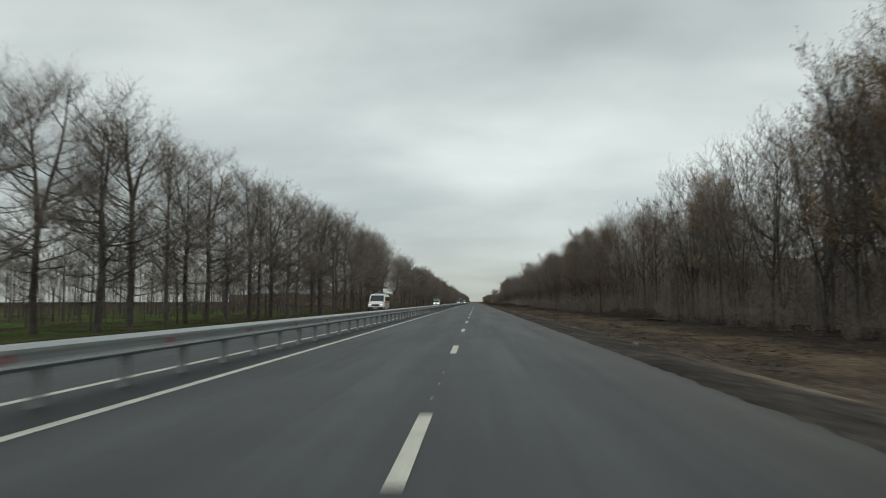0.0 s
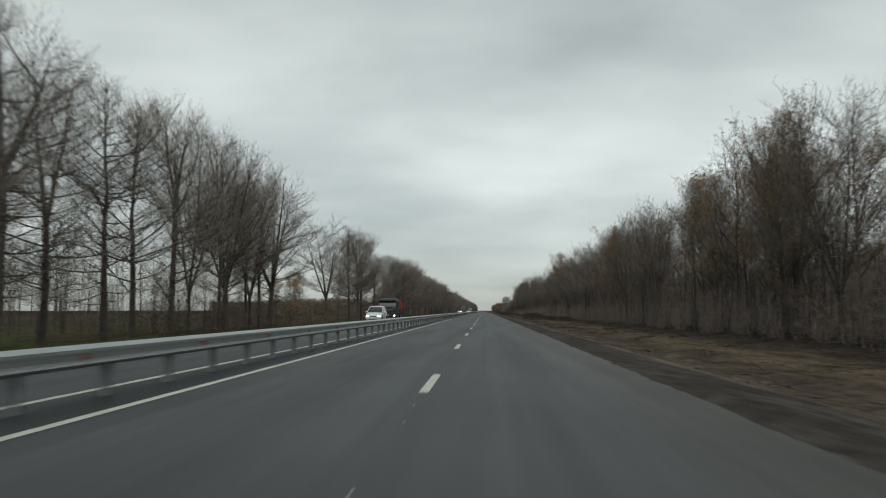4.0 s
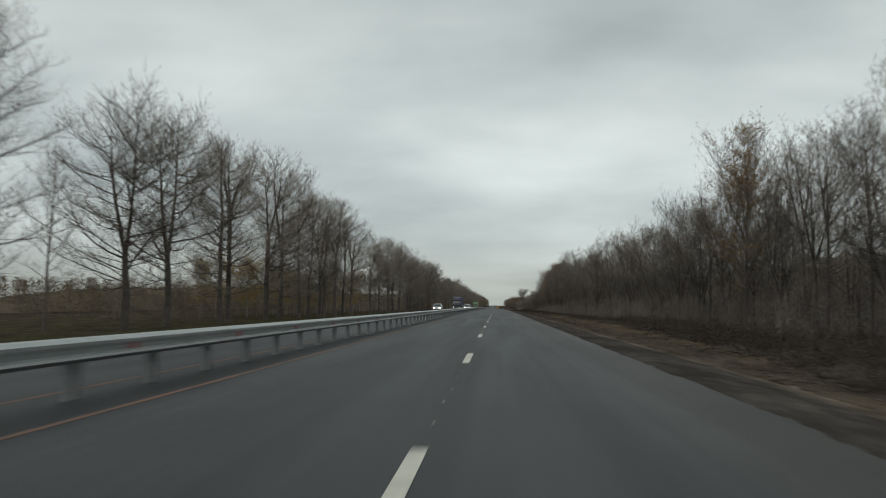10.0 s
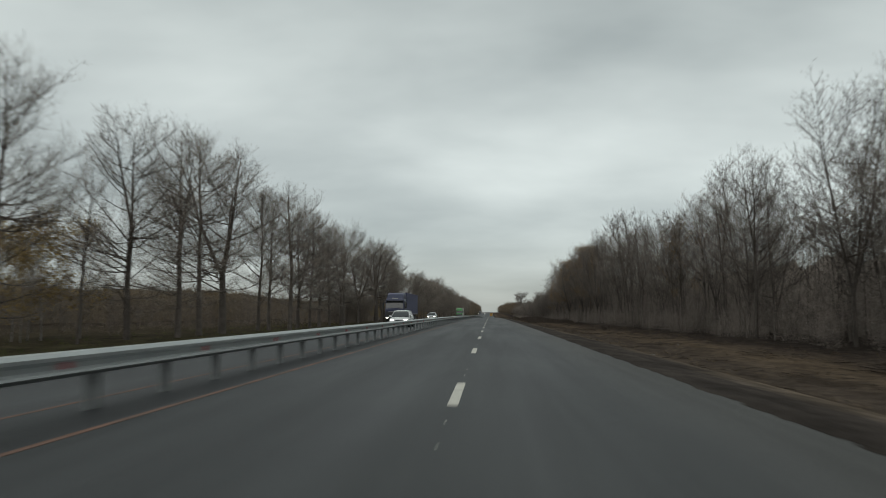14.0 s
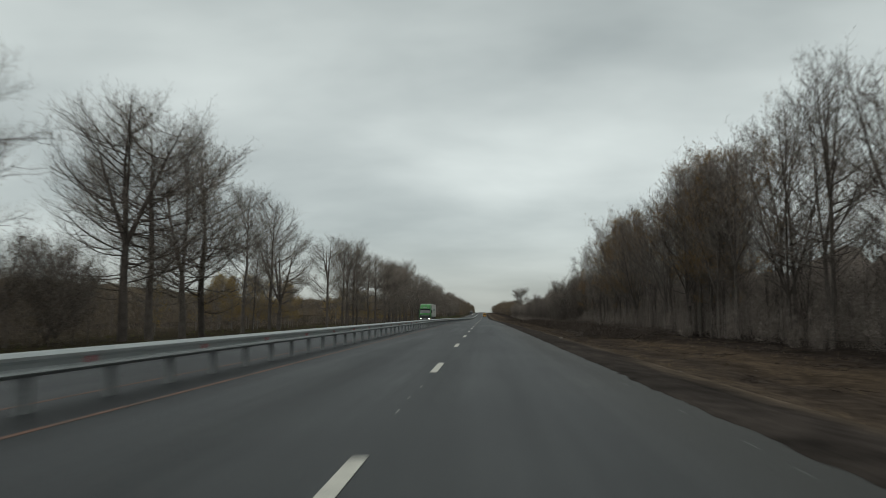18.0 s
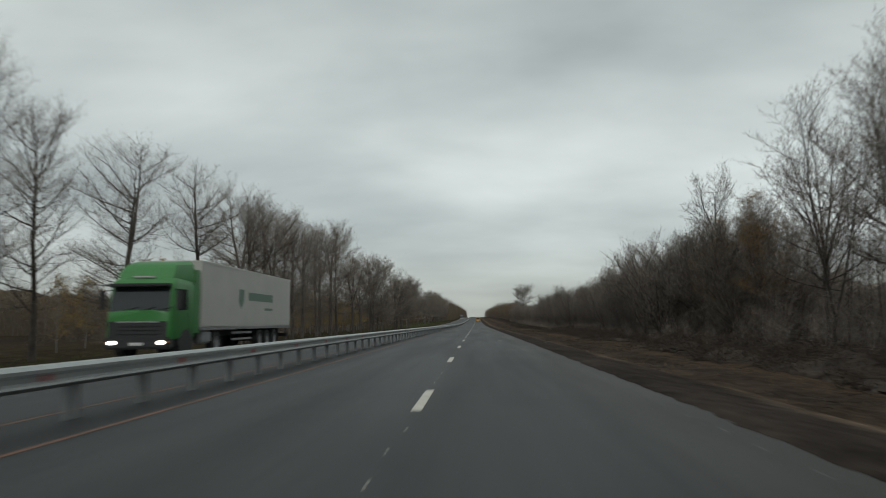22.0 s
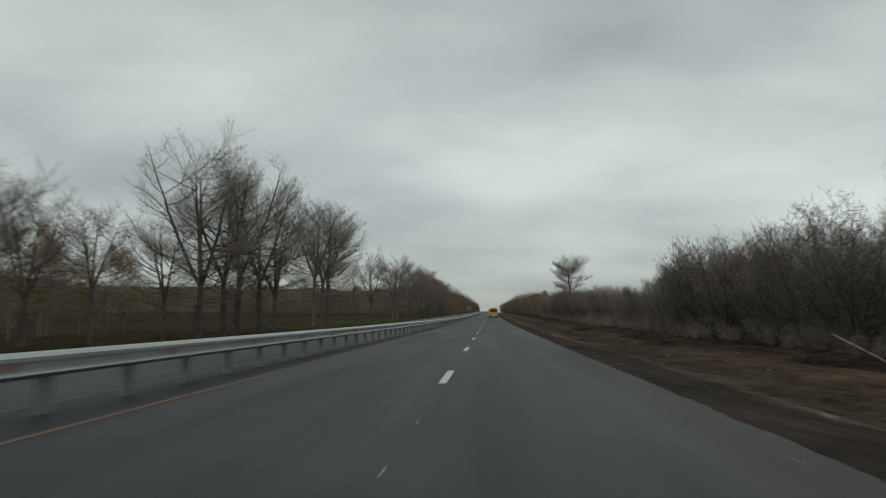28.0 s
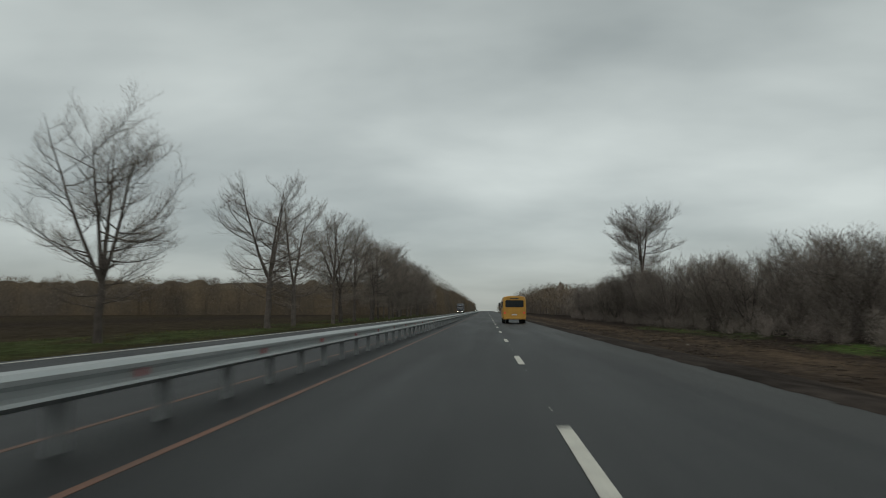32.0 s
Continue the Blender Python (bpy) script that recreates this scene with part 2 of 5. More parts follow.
    for lo, hi, socket in ((.92, 1.08, None), (.66, .57, bsdf.inputs["Roughness"])):
        r = nodes.new("ShaderNodeMapRange")
        r.inputs["From Min"].default_value, r.inputs["From Max"].default_value = .34, .66
        r.inputs["To Min"].default_value, r.inputs["To Max"].default_value = lo, hi
        links.new(bl.outputs[0], r.inputs["Value"])
        if socket:
            links.new(r.outputs[0], socket)
        else:
            patchy = nodes.new("ShaderNodeMix")
            patchy.data_type, patchy.blend_type = "RGBA", "MULTIPLY"
            patchy.inputs["Factor"].default_value = 1
            links.new(fin.outputs["Result"], patchy.inputs["A"])
            links.new(r.outputs[0], patchy.inputs["B"])
            links.new(patchy.outputs["Result"], bsdf.inputs["Base Color"])
    return m


def ground_material():
    """Bands of soil along the road: gravel, dirt, dead grass, leaf litter; grass and fields on the other side."""
    m = bpy.data.materials.new("ground_soil")
    m.use_nodes = True
    nodes, links = m.node_tree.nodes, m.node_tree.links
    bsdf = nodes["Principled BSDF"]
    bsdf.inputs["Roughness"].default_value = 1.0
    bsdf.inputs["Specular IOR Level"].default_value = 0.02
    co = nodes.new("ShaderNodeTexCoord")
    sep = nodes.new("ShaderNodeSeparateXYZ")
    links.new(co.outputs["Object"], sep.inputs[0])

    def noise_at(scale, detail=5, stretch=None):
        n = nodes.new("ShaderNodeTexNoise")
        n.inputs["Scale"].default_value, n.inputs["Detail"].default_value = scale, detail
        if stretch:
            mp = nodes.new("ShaderNodeMapping")
            mp.inputs["Scale"].default_value = stretch
            links.new(co.outputs["Object"], mp.inputs[0])
            links.new(mp.outputs[0], n.inputs["Vector"])
        else:
            links.new(co.outputs["Object"], n.inputs["Vector"])
        return n

    wob = noise_at(0.16, 4, (1, 0.35, 1))
    add = nodes.new("ShaderNodeMath")
    add.operation = "MULTIPLY_ADD"
    add.inputs[1].default_value = 4.0
    links.new(wob.outputs[0], add.inputs[0])
    links.new(sep.outputs[0], add.inputs[2])
    mp = nodes.new("ShaderNodeMapRange")
    mp.inputs["From Min"].default_value, mp.inputs["From Max"].default_value = -250, 50
    links.new(add.outputs[0], mp.inputs["Value"])
    ramp = nodes.new("ShaderNodeValToRGB")
    els = ramp.color_ramp.elements
    stops = [(-250, (.048, .037, .028)), (-140, (.056, .046, .028)), (-85, (.040, .032, .025)), (-60, (.058, .047, .030)), (-40, (.052, .043, .027)), (-33, (.052, .043, .027)), (-24, (.055, .052, .026)),
             (-18, (.070, .060, .042)), (-15, (.045, .042, .039)), (3.6, (.060, .053, .047)), (6.3, (.060, .052, .046)), (7.0, (.185, .150, .112)), (7.7, (.140, .112, .082)), (8.6, (.086, .070, .054)), (10, (.104, .083, .062)), (13, (.064, .052, .042)), (17, (.112, .086, .060)), (23, (.045, .036, .030)), (30, (.04, .033, .028))]
    while len(els) < len(stops):
        els.new(0.5)
    for e, (x, c) in zip(els, stops):
        e.position, e.color = (x + 2 + 250) / 300, (*c, 1)
    links.new(mp.outputs[0], ramp.inputs[0])
    last = ramp.outputs[0]
    # the soil is darker and bare further along the road
    yd = nodes.new("ShaderNodeMapRange")
    yd.inputs["From Min"].default_value, yd.inputs["From Max"].default_value = 230, 640
    links.new(sep.outputs[1], yd.inputs["Value"])
    dk = nodes.new("ShaderNodeMix")
    dk.data_type, dk.blend_type = "RGBA", "MULTIPLY"
    links.new(yd.outputs[0], dk.inputs["Factor"])
    links.new(last, dk.inputs["A"])
    dk.inputs["B"].default_value = (.68, .63, .61, 1)
    last = dk.outputs["Result"]

    # green: winter crop behind the first trees, grass strips near the clearing
    def band(socket, *stops):
        r = nodes.new("ShaderNodeFloatCurve")
        lo, hi = stops[0][0], stops[-1][0]
        s = nodes.new("ShaderNodeMapRange")
        s.inputs["From Min"].default_value, s.inputs["From Max"].default_value = lo, hi
        links.new(socket, s.inputs["Value"])
        rr = nodes.new("ShaderNodeValToRGB")
        e = rr.color_ramp.elements
        while len(e) < len(stops):
            e.new(.5)
        for q, (x, v) in zip(e, stops):
            q.position, q.color = (x - lo) / (hi - lo), (v, v, v, 1)
        links.new(s.outputs[0], rr.inputs[0])
        nodes.remove(r)
        return rr.outputs[0]

    gn = noise_at(0.09, 3, (1, .4, 1))
    gr = nodes.new("ShaderNodeValToRGB")
    gr.color_ramp.elements[0].position, gr.color_ramp.elements[1].position = 0.40, 0.55
    links.new(gn.outputs[0], gr.inputs[0])
    for xs, yy in ((((-130, 0), (-110, 1), (-33, 1), (-26, 0)), ((-300, 1), (150, 1), (215, .15), (330, 0))), (((-42, 0), (-38, 1), (-29, 1), (-25, 0)), ((960, 0), (1010, .45), (1500, .45), (1700, 0))),
                   (((22, 0), (25, 1), (31, 1), (36, 0)), ((1030, 0), (1060, 1), (1110, 1), (1130, 0)))):
        g1, g2 = nodes.new("ShaderNodeMath"), nodes.new("ShaderNodeMath")
        g1.operation = g2.operation = "MULTIPLY"
        links.new(band(add.outputs[0], *[(x + 2, v) for x, v in xs]), g1.inputs[0])
        links.new(band(sep.outputs[1], *yy), g1.inputs[1])
        links.new(g1.outputs[0], g2.inputs[0])
        links.new(gr.outputs[0], g2.inputs[1])
        mg = nodes.new("ShaderNodeMix")
        mg.data_type = "RGBA"
        links.new(g2.outputs[0], mg.inputs["Factor"])
        links.new(last, mg.inputs["A"])
        mg.inputs["B"].default_value = (.058, .088, .024, 1)
        last = mg.outputs["Result"]
    for n, lo, hi in ((noise_at(0.6, 6, (1, 0.45, 1)), 0.6, 1.36), (noise_at(2.2, 6, (1, .8, 1)), 0.62, 1.38), (noise_at(22, 3), 0.7, 1.3)):
        r = nodes.new("ShaderNodeMapRange")
        r.inputs["From Min"].default_value, r.inputs["From Max"].default_value = 0.3, 0.7
        r.inputs["To Min"].default_value, r.inputs["To Max"].default_value = lo, hi
        links.new(n.outputs[0], r.inputs["Value"])
        x = nodes.new("ShaderNodeMix")
        x.data_type, x.blend_type = "RGBA", "MULTIPLY"
        x.inputs["Factor"].default_value = 1
        links.new(last, x.inputs["A"])
        links.new(r.outputs[0], x.inputs["B"])
        last = x.outputs["Result"]
    links.new(last, bsdf.inputs["Base Color"])
    b = nodes.new("ShaderNodeBump")
    b.inputs["Strength"].default_value, b.inputs["Distance"].default_value = 0.6, 0.12
    links.new(noise_at(5, 6).outputs[0], b.inputs["Height"])
    links.new(b.outputs[0], bsdf.inputs["Normal"])
    return m


ASPHALT = asphalt()
SOIL = ground_material()


# ---- building helpers ----
def mesh_of(name, verts, faces, material, smooth=False):
    me = bpy.data.meshes.new(name)
    me.from_pydata([tuple(v) for v in verts], [], [tuple(f) for f in faces])
    me.materials.append(material)
    if smooth:
        me.shade_smooth()
    return me


def tri_mesh(name, verts, tris, material):
    """A mesh from arrays of places and triangles."""
    v, f = np.asarray(verts, np.float32), np.asarray(tris, np.int32)
    me = bpy.data.meshes.new(name)
    me.vertices.add(len(v))
    me.vertices.foreach_set("co", v.ravel())
    me.loops.add(f.size)
    me.loops.foreach_set("vertex_index", f.ravel())
    me.polygons.add(len(f))
    me.polygons.foreach_set("loop_start", np.arange(0, f.size, 3, dtype=np.int32))
    me.update(calc_edges=True)
    me.materials.append(material)
    return me


def place(name, me, parent=None, label="", at=None):
    ob = new(name, me)
    if parent:
        ob.parent = parent
    if at is not None:
        ob.location = at
    if label:
        tagged(ob, label)
    return ob


def part(name, bm, material, parent, label=""):
    me = bpy.data.meshes.new(name)
    bm.to_mesh(me)
    bm.free()
    me.materials.append(material)
    return place(name, me, parent, label)


def thing(name, label, category, group="", kind="", at=(0, 0, 0)):
    ob = new(name)
    ob.location = at
    return tagged(ob, label, category, group, kind)


def box(bm, lo, hi, bevel=0.0):
    """A box between two corners in bm, with rounded edges."""
    made = bmesh.ops.create_cube(bm, size=1)["verts"]
    for v in made:
        v.co = Vector([(a + b) / 2 + c * (b - a) for a, b, c in zip(lo, hi, v.co)])
    if bevel:
        bmesh.ops.bevel(bm, geom=list({e for v in made for e in v.link_edges}), offset=bevel, segments=2, affect="EDGES")
    return bm


def strip(name, profile, ys, material, closed=False, zoff=0.0):
    """A profile (x, z) swept along the road, on its height."""
    n = len(profile)
    verts = [(x, y, zp(y) + z + zoff) for y in ys for x, z in profile]
    faces = []
    for i in range(len(ys) - 1):
        for j in range(n if closed else n - 1):
            k = (j + 1) % n
            faces.append((i * n + j, i * n + k, (i + 1) * n + k, (i + 1) * n + j))
    if closed:
        faces.append(tuple(range(n))[::-1])
        faces.append(tuple((len(ys) - 1) * n + j for j in range(n)))
    return mesh_of(name, verts, faces, material)


# ---- ground and road ----
SECTION_X = (-1600, -600, -250, -140, -90, -60, -45, -36, -30, -25, -21, -18, -16, -14.6, -13.3, -13.0, 4.1, 4.4, 5.2, 6.4, 7.6, 9, 11, 13, 15, 18, 22, 26, 32, 40, 60, 100, 250, 600, 1600)
SECTION_Z = (-2, -1.6, -1.5, -1.4, -1.35, -1.3, -1.25, -1.2, -1.2, -1.25, -1.3, -1.0, -0.55, -0.15, -0.03, -0.12, -0.12, -0.03, -0.08, -0.25, -0.65, -1.15, -1.4, -1.45, -1.4, -1.4, -1.45, -1.5, -1.5, -1.4, -1.4, -1.5, -1.6, -1.8, -2)


def ground_z(x, y):
    """Height of the soil, with its lumps."""
    z = float(np.interp(x, SECTION_X, SECTION_Z)) + zp(y)
    if x > 6.4 or x < -17:
        away = min(1.0, (x - 6.4) / 4 if x > 0 else (-17 - x) / 5)
        z += away * (0.30 * noise.noise((x * 0.22, y * 0.10, 3.1)) + 0.16 * noise.noise((x * 0.7, y * 0.45, 7.7)))
    return z


fine_x = sorted(set(SECTION_X) | {7, 8.3, 10, 12, 14, 16.5, 20, 24, 28, 30, 34, -19.5, -23, -27.5, -33, -40})
ys = list(range(-400, -60, 40)) + list(range(-60, 1300, 4)) + list(range(1300, 2000, 20)) + list(range(2000, 4801, 200))
verts = [(x, y, ground_z(x, y)) for y in ys for x in fine_x]
n = len(fine_x)
faces = [(i * n + j, i * n + j + 1, (i + 1) * n + j + 1, (i + 1) * n + j) for i in range(len(ys) - 1) for j in range(n - 1)]
ground = new("ground", mesh_of("ground", verts, faces, SOIL, True))
tagged(ground, "soil verge with dirt, dead grass and fields beside the road", "ground", kind="structure")

road_ys = list(range(-400, 2400, 10)) + list(range(2400, 4801, 100))
road = new("road", strip("road", [(-13.2, -0.1), (-13.15, 0), (-4.6, 0.02), (4.3, 0), (4.36, -0.1)], road_ys, ASPHALT))
tagged(road, "grey asphalt dual carriageway with worn wheel tracks", "road", kind="structure")

edge_ys = np.arange(-20, 1200, .3)
edge_v = []
for y in edge_ys:
    j = .13 * noise.noise((y * 2.7, 2.2, 0)) + .07 * noise.noise((y * .6, 5.1, 0))
    edge_v += [(x, y, zp(y) + z) for x, z in ((4.02 + j, .003), (4.10 + j, .016), (4.45, .012), (5.1, -.05), (5.9, -.23))]
edge_f = [(i * 5 + k, i * 5 + k + 1, i * 5 + k + 6, i * 5 + k + 5) for i in range(len(edge_ys) - 1) for k in range(4)]
tagged(new("gravel_shoulder", mesh_of("gravel_shoulder", edge_v, edge_f, SOIL, True)), "dark gravel shoulder crumbling over the asphalt edge", "shoulder", kind="structure")

LAST_DASH = 124
dash = mesh_of("dash", [(sx * 0.075, yy, 0) for yy in (0, 3) for sx in (-1, 1)] + [(sx * 0.075, yy, 0.006) for yy in (0, 3) for sx in (-1, 1)],
               [(4, 5, 7, 6), (0, 1, 5, 4), (2, 0, 4, 6), (3, 2, 6, 7), (1, 3, 7, 5)], PAINT_WHITE)
for k in range(-4, LAST_DASH):
    for x in (0.0, -8.95):
        y = 4.74 + 12 * k
        ob = place("dash", dash, road, at=(x, y, zp(y) + (0.013 if x == 0 else 0.014)))
        ob.rotation_euler = (math.atan((zp(y + 3) - zp(y)) / 3), 0, 0)
tick_v, tick_f = [], []
trng = np.random.default_rng(3)
for k in range(0, 100):
    for j in range(1, 6):
        y, x, o = 4.74 + 12 * k + 3 + j * 1.5 + trng.uniform(-.2, .2), trng.uniform(-.03, .03), len(tick_v)
        hl = trng.uniform(.03, .06)
        if trng.uniform() < .6:
            tick_v += [(x - .012, y - hl, zp(y) + .0135), (x + .012, y - hl, zp(y) + .0135), (x + .012, y + hl, zp(y) + .0135), (x - .012, y + hl, zp(y) + .0135)]
            tick_f.append((o, o + 1, o + 2, o + 3))
tagged(place("marking_ticks", mesh_of("marking_ticks", tick_v, tick_f, PAINT_WHITE), road, "small white ticks of paint between the dashes"), kind="stuff")
edge_v, edge_f = [], []
for y in np.arange(520, 1300, 1.17):
    if trng.uniform() < .7:
        x, o = 3.68 + trng.uniform(-.04, .04), len(edge_v)
        edge_v += [(x + a, y + b, zp(y + b) + .0075) for a, b in ((-.012, -.09), (.012, -.09), (.012, .09), (-.012, .09))]
        edge_f.append((o, o + 1, o + 2, o + 3))
tagged(place("edge_ticks", mesh_of("edge_ticks", edge_v, edge_f, PAINT_PALE), road, "small white ticks of paint along the outer edge"), kind="stuff")
for x, y, long in ((2.2, 686, 1.8), (2.4, 736, 1.6)):
    place("paint_patch", mesh_of("paint_patch", [(x - .14, y, zp(y) + .012), (x + .12, y + .1, zp(y) + .012), (x + .16, y + long, zp(y + long) + .012), (x - .1, y + long - .2, zp(y + long) + .012)], [(0, 1, 2, 3)], PAINT_PALE), road, "worn pale smear on the asphalt")
WHITE_END = 221
for x, a, b, m, w in ((-3.75, -400, WHITE_END, PAINT_WHITE, .075), (-5.2, -400, WHITE_END, PAINT_WHITE, .075), (-3.75, WHITE_END + 1, 2400, PAINT_ORANGE, .048), (-5.2, WHITE_END + 1, 2400, PAINT_ORANGE, .042), (-12.7, -400, 2400, PAINT_WHITE, .075)):
    yy = list(np.arange(a, b, 9.0)) + [b]
    z = 0.022 if x > -6 else 0.008
    place("edge_line", strip("edge_line", [(x - w, z - .006), (x - w, z), (x + w, z), (x + w, z - .006)], yy, m), road,
          "white painted edge line" if m == PAINT_WHITE else "thin orange temporary edge line")

# ---- steel crash barrier in the median ----
BX = -4.62
barrier = thing("crash_barrier", "galvanised steel two-sided crash barrier along the median", "crash barrier")


def beam_profile(side):
    pts = [(0.00, .785), (.02, .785), (.078, .742), (.078, .700), (.025, .655), (.025, .598), (.092, .572), (.100, .540), (.045, .496), (.02, .488)]
    out = [(BX + side * (0.09 + a), z) for a, z in pts]
    back = [(BX + side * (0.09 + a - .006), z - .004) for a, z in pts[::-1]]
    return out + back


segment = 12.0
for k in range(-6, 120):
    a = k * segment + 1.0
    for side in (1, -1):
        if side == -1 and k > 110:
            continue
        yy = [a, a + segment / 2, a + segment - 0.004]
        place("beam", strip("beam", beam_profile(side), yy, ZINC, True), barrier)
capv = strip("cap", [(BX - .092, .775), (BX - .092, .783), (BX + .092, .783), (BX + .092, .775)], list(range(-72, 1440, 12)), ZINC)
place("top_plate", capv, barrier, "flat steel plate closing the top")
post_bm = bmesh.new()
box(post_bm, (-.05, -.06, -.1), (.05, -.05, .77))
box(post_bm, (-.05, .05, -.1), (.05, .06, .77))
box(post_bm, (-.006, -.05, -.1), (.006, .05, .77))
box(post_bm, (-.088, -.04, .52), (-.05, .04, .74))
box(post_bm, (.05, -.04, .52), (.088, .04, .74))
post_me = bpy.data.meshes.new("post")
post_bm.to_mesh(post_me)
post_bm.free()
post_me.materials.append(ZINC_OLD)
pv = np.array([v.co for v in post_me.vertices])
pf = [tuple(p.vertices) for p in post_me.polygons]
joined_v, joined_f = [], []
for k in range(-10, 720):
    y = 2.0 * k
    if 0 <= k < 280:
        place("post", post_me, barrier, at=(BX, y, zp(y)))
    else:
        o = len(joined_v)
        joined_v += [(v[0] + BX, v[1] + y, v[2] + zp(y)) for v in pv]
        joined_f += [tuple(i + o for i in f) for f in pf]
tagged(place("post_run", mesh_of("post_run", joined_v, joined_f, ZINC_OLD), barrier, "far run of steel posts"), kind="stuff")
ref_bm = bmesh.new()
box(ref_bm, (0, -.05, -.045), (.022, .05, .045), .006)
ref_me = bpy.data.meshes.new("reflector")
ref_bm.to_mesh(ref_me)
ref_bm.free()
ref_me.materials.append(REFLECT)
for k in range(0, 280):
    y = 4.0 * k + 3.2
    place("reflector", ref_me, barrier, at=(BX + .128, y, zp(y) + .638))
tagged(barrier, kind="structure")

# ---- trees ----
class Wood:
    """Collects tubes and thin tapering twigs."""

    def __init__(self):
        self.v, self.f, self.n = [], [], 0

    def add(self, verts, tris):
        self.v.append(np.asarray(verts, float).reshape(-1, 3))
        self.f.append(np.asarray(tris, int).reshape(-1, 3) + self.n)
        self.n += len(self.v[-1])

    def tube(self, pts, radii, sides):
        pts = np.asarray(pts, float)
        ring = np.arange(sides) * 2 * np.pi / sides
        verts = []
        for i, p in enumerate(pts):
            d = pts[min(i + 1, len(pts) - 1)] - pts[max(i - 1, 0)]
            d = d / (np.linalg.norm(d) + 1e-9)
            a = np.cross(d, (0.31, 0.95, 0.05) if abs(d[2]) > 0.8 else (0, 0, 1))
            a = a / (np.linalg.norm(a) + 1e-9)
            b = np.cross(d, a)
            verts.append(p + radii[i] * (np.cos(ring)[:, None] * a + np.sin(ring)[:, None] * b))
        tris = []
        for i in range(len(pts) - 1):
            for j in range(sides):
                k = (j + 1) % sides
                tris += [(i * sides + j, i * sides + k, (i + 1) * sides + k), (i * sides + j, (i + 1) * sides + k, (i + 1) * sides + j)]
        self.add(np.concatenate(verts), tris)

    def tubes(self, P, r0, r1, segs, sides):
        """Many bent tapering branches at once. P: rows of three points that bend each one."""
        t = np.linspace(0, 1, segs + 1)
        c = P[:, 0, None] * ((1 - t) ** 2)[None, :, None] + 2 * P[:, 1, None] * (t * (1 - t))[None, :, None] + P[:, 2, None] * (t ** 2)[None, :, None]
        d = (P[:, 1] - P[:, 0])[:, None] * (1 - t)[None, :, None] + (P[:, 2] - P[:, 1])[:, None] * t[None, :, None]
        d = d / (np.linalg.norm(d, axis=2, keepdims=True) + 1e-9)
        a = np.cross(d, (.31, .17, .93))
        a = a / (np.linalg.norm(a, axis=2, keepdims=True) + 1e-9)
        b = np.cross(d, a)
        r = r0[:, None] + (r1 - r0)[:, None] * t[None]
        ring = np.arange(sides) * 2 * np.pi / sides
        v = c[:, :, None] + r[:, :, None, None] * (np.cos(ring)[None, None, :, None] * a[:, :, None] + np.sin(ring)[None, None, :, None] * b[:, :, None])
        one = []
        for i in range(segs):
            for j in range(sides):
                k = (j + 1) % sides
                one += [(i * sides + j, i * sides + k, (i + 1) * sides + k), (i * sides + j, (i + 1) * sides + k, (i + 1) * sides + j)]
        one = np.array(one)
        self.add(v.reshape(-1, 3), (one[None] + (np.arange(len(P)) * (segs + 1) * sides)[:, None, None]).reshape(-1, 3))

    def twigs(self, p, d, length, width, rng):
        """One thin triangle each: from places p along d."""
        p, d = np.asarray(p, float), np.asarray(d, float)
        d = d / (np.linalg.norm(d, axis=1, keepdims=True) + 1e-9)
        side = np.cross(d, rng.normal(size=d.shape))
        side = side / (np.linalg.norm(side, axis=1, keepdims=True) + 1e-9) * np.reshape(width, (-1, 1)) / 2
        tip = p + d * np.reshape(length, (-1, 1))
        verts = np.stack([p - side, p + side, tip], 1).reshape(-1, 3)
        self.add(verts, np.arange(len(verts)).reshape(-1, 3))
        return tip

    def leaves(self, p, size, rng):
        p = np.asarray(p, float)
        a, b = rng.normal(size=p.shape), rng.normal(size=p.shape)
        s = np.reshape(size, (-1, 1))
        verts = np.stack([p, p + a * s * .5 + b * s * .2, p + a * s * .9 - b * s * .5], 1).reshape(-1, 3)
        self.add(verts, np.arange(len(verts)).reshape(-1, 3))

    def mesh(self, name, material):
        return tri_mesh(name, np.concatenate(self.v), np.concatenate(self.f), material)


def unit(v):
    return v / (np.linalg.norm(v, axis=-1, keepdims=True) + 1e-9)


def bend(P, t):
    """Places on the curves P (rows of three points) at t."""
    t = np.reshape(t, (-1, 1))
    return P[:, 0] * (1 - t) ** 2 + 2 * P[:, 1] * t * (1 - t) + P[:, 2] * t ** 2


def heading(P, t):
    t = np.reshape(t, (-1, 1))
    return unit((P[:, 1] - P[:, 0]) * (1 - t) + (P[:, 2] - P[:, 1]) * t)


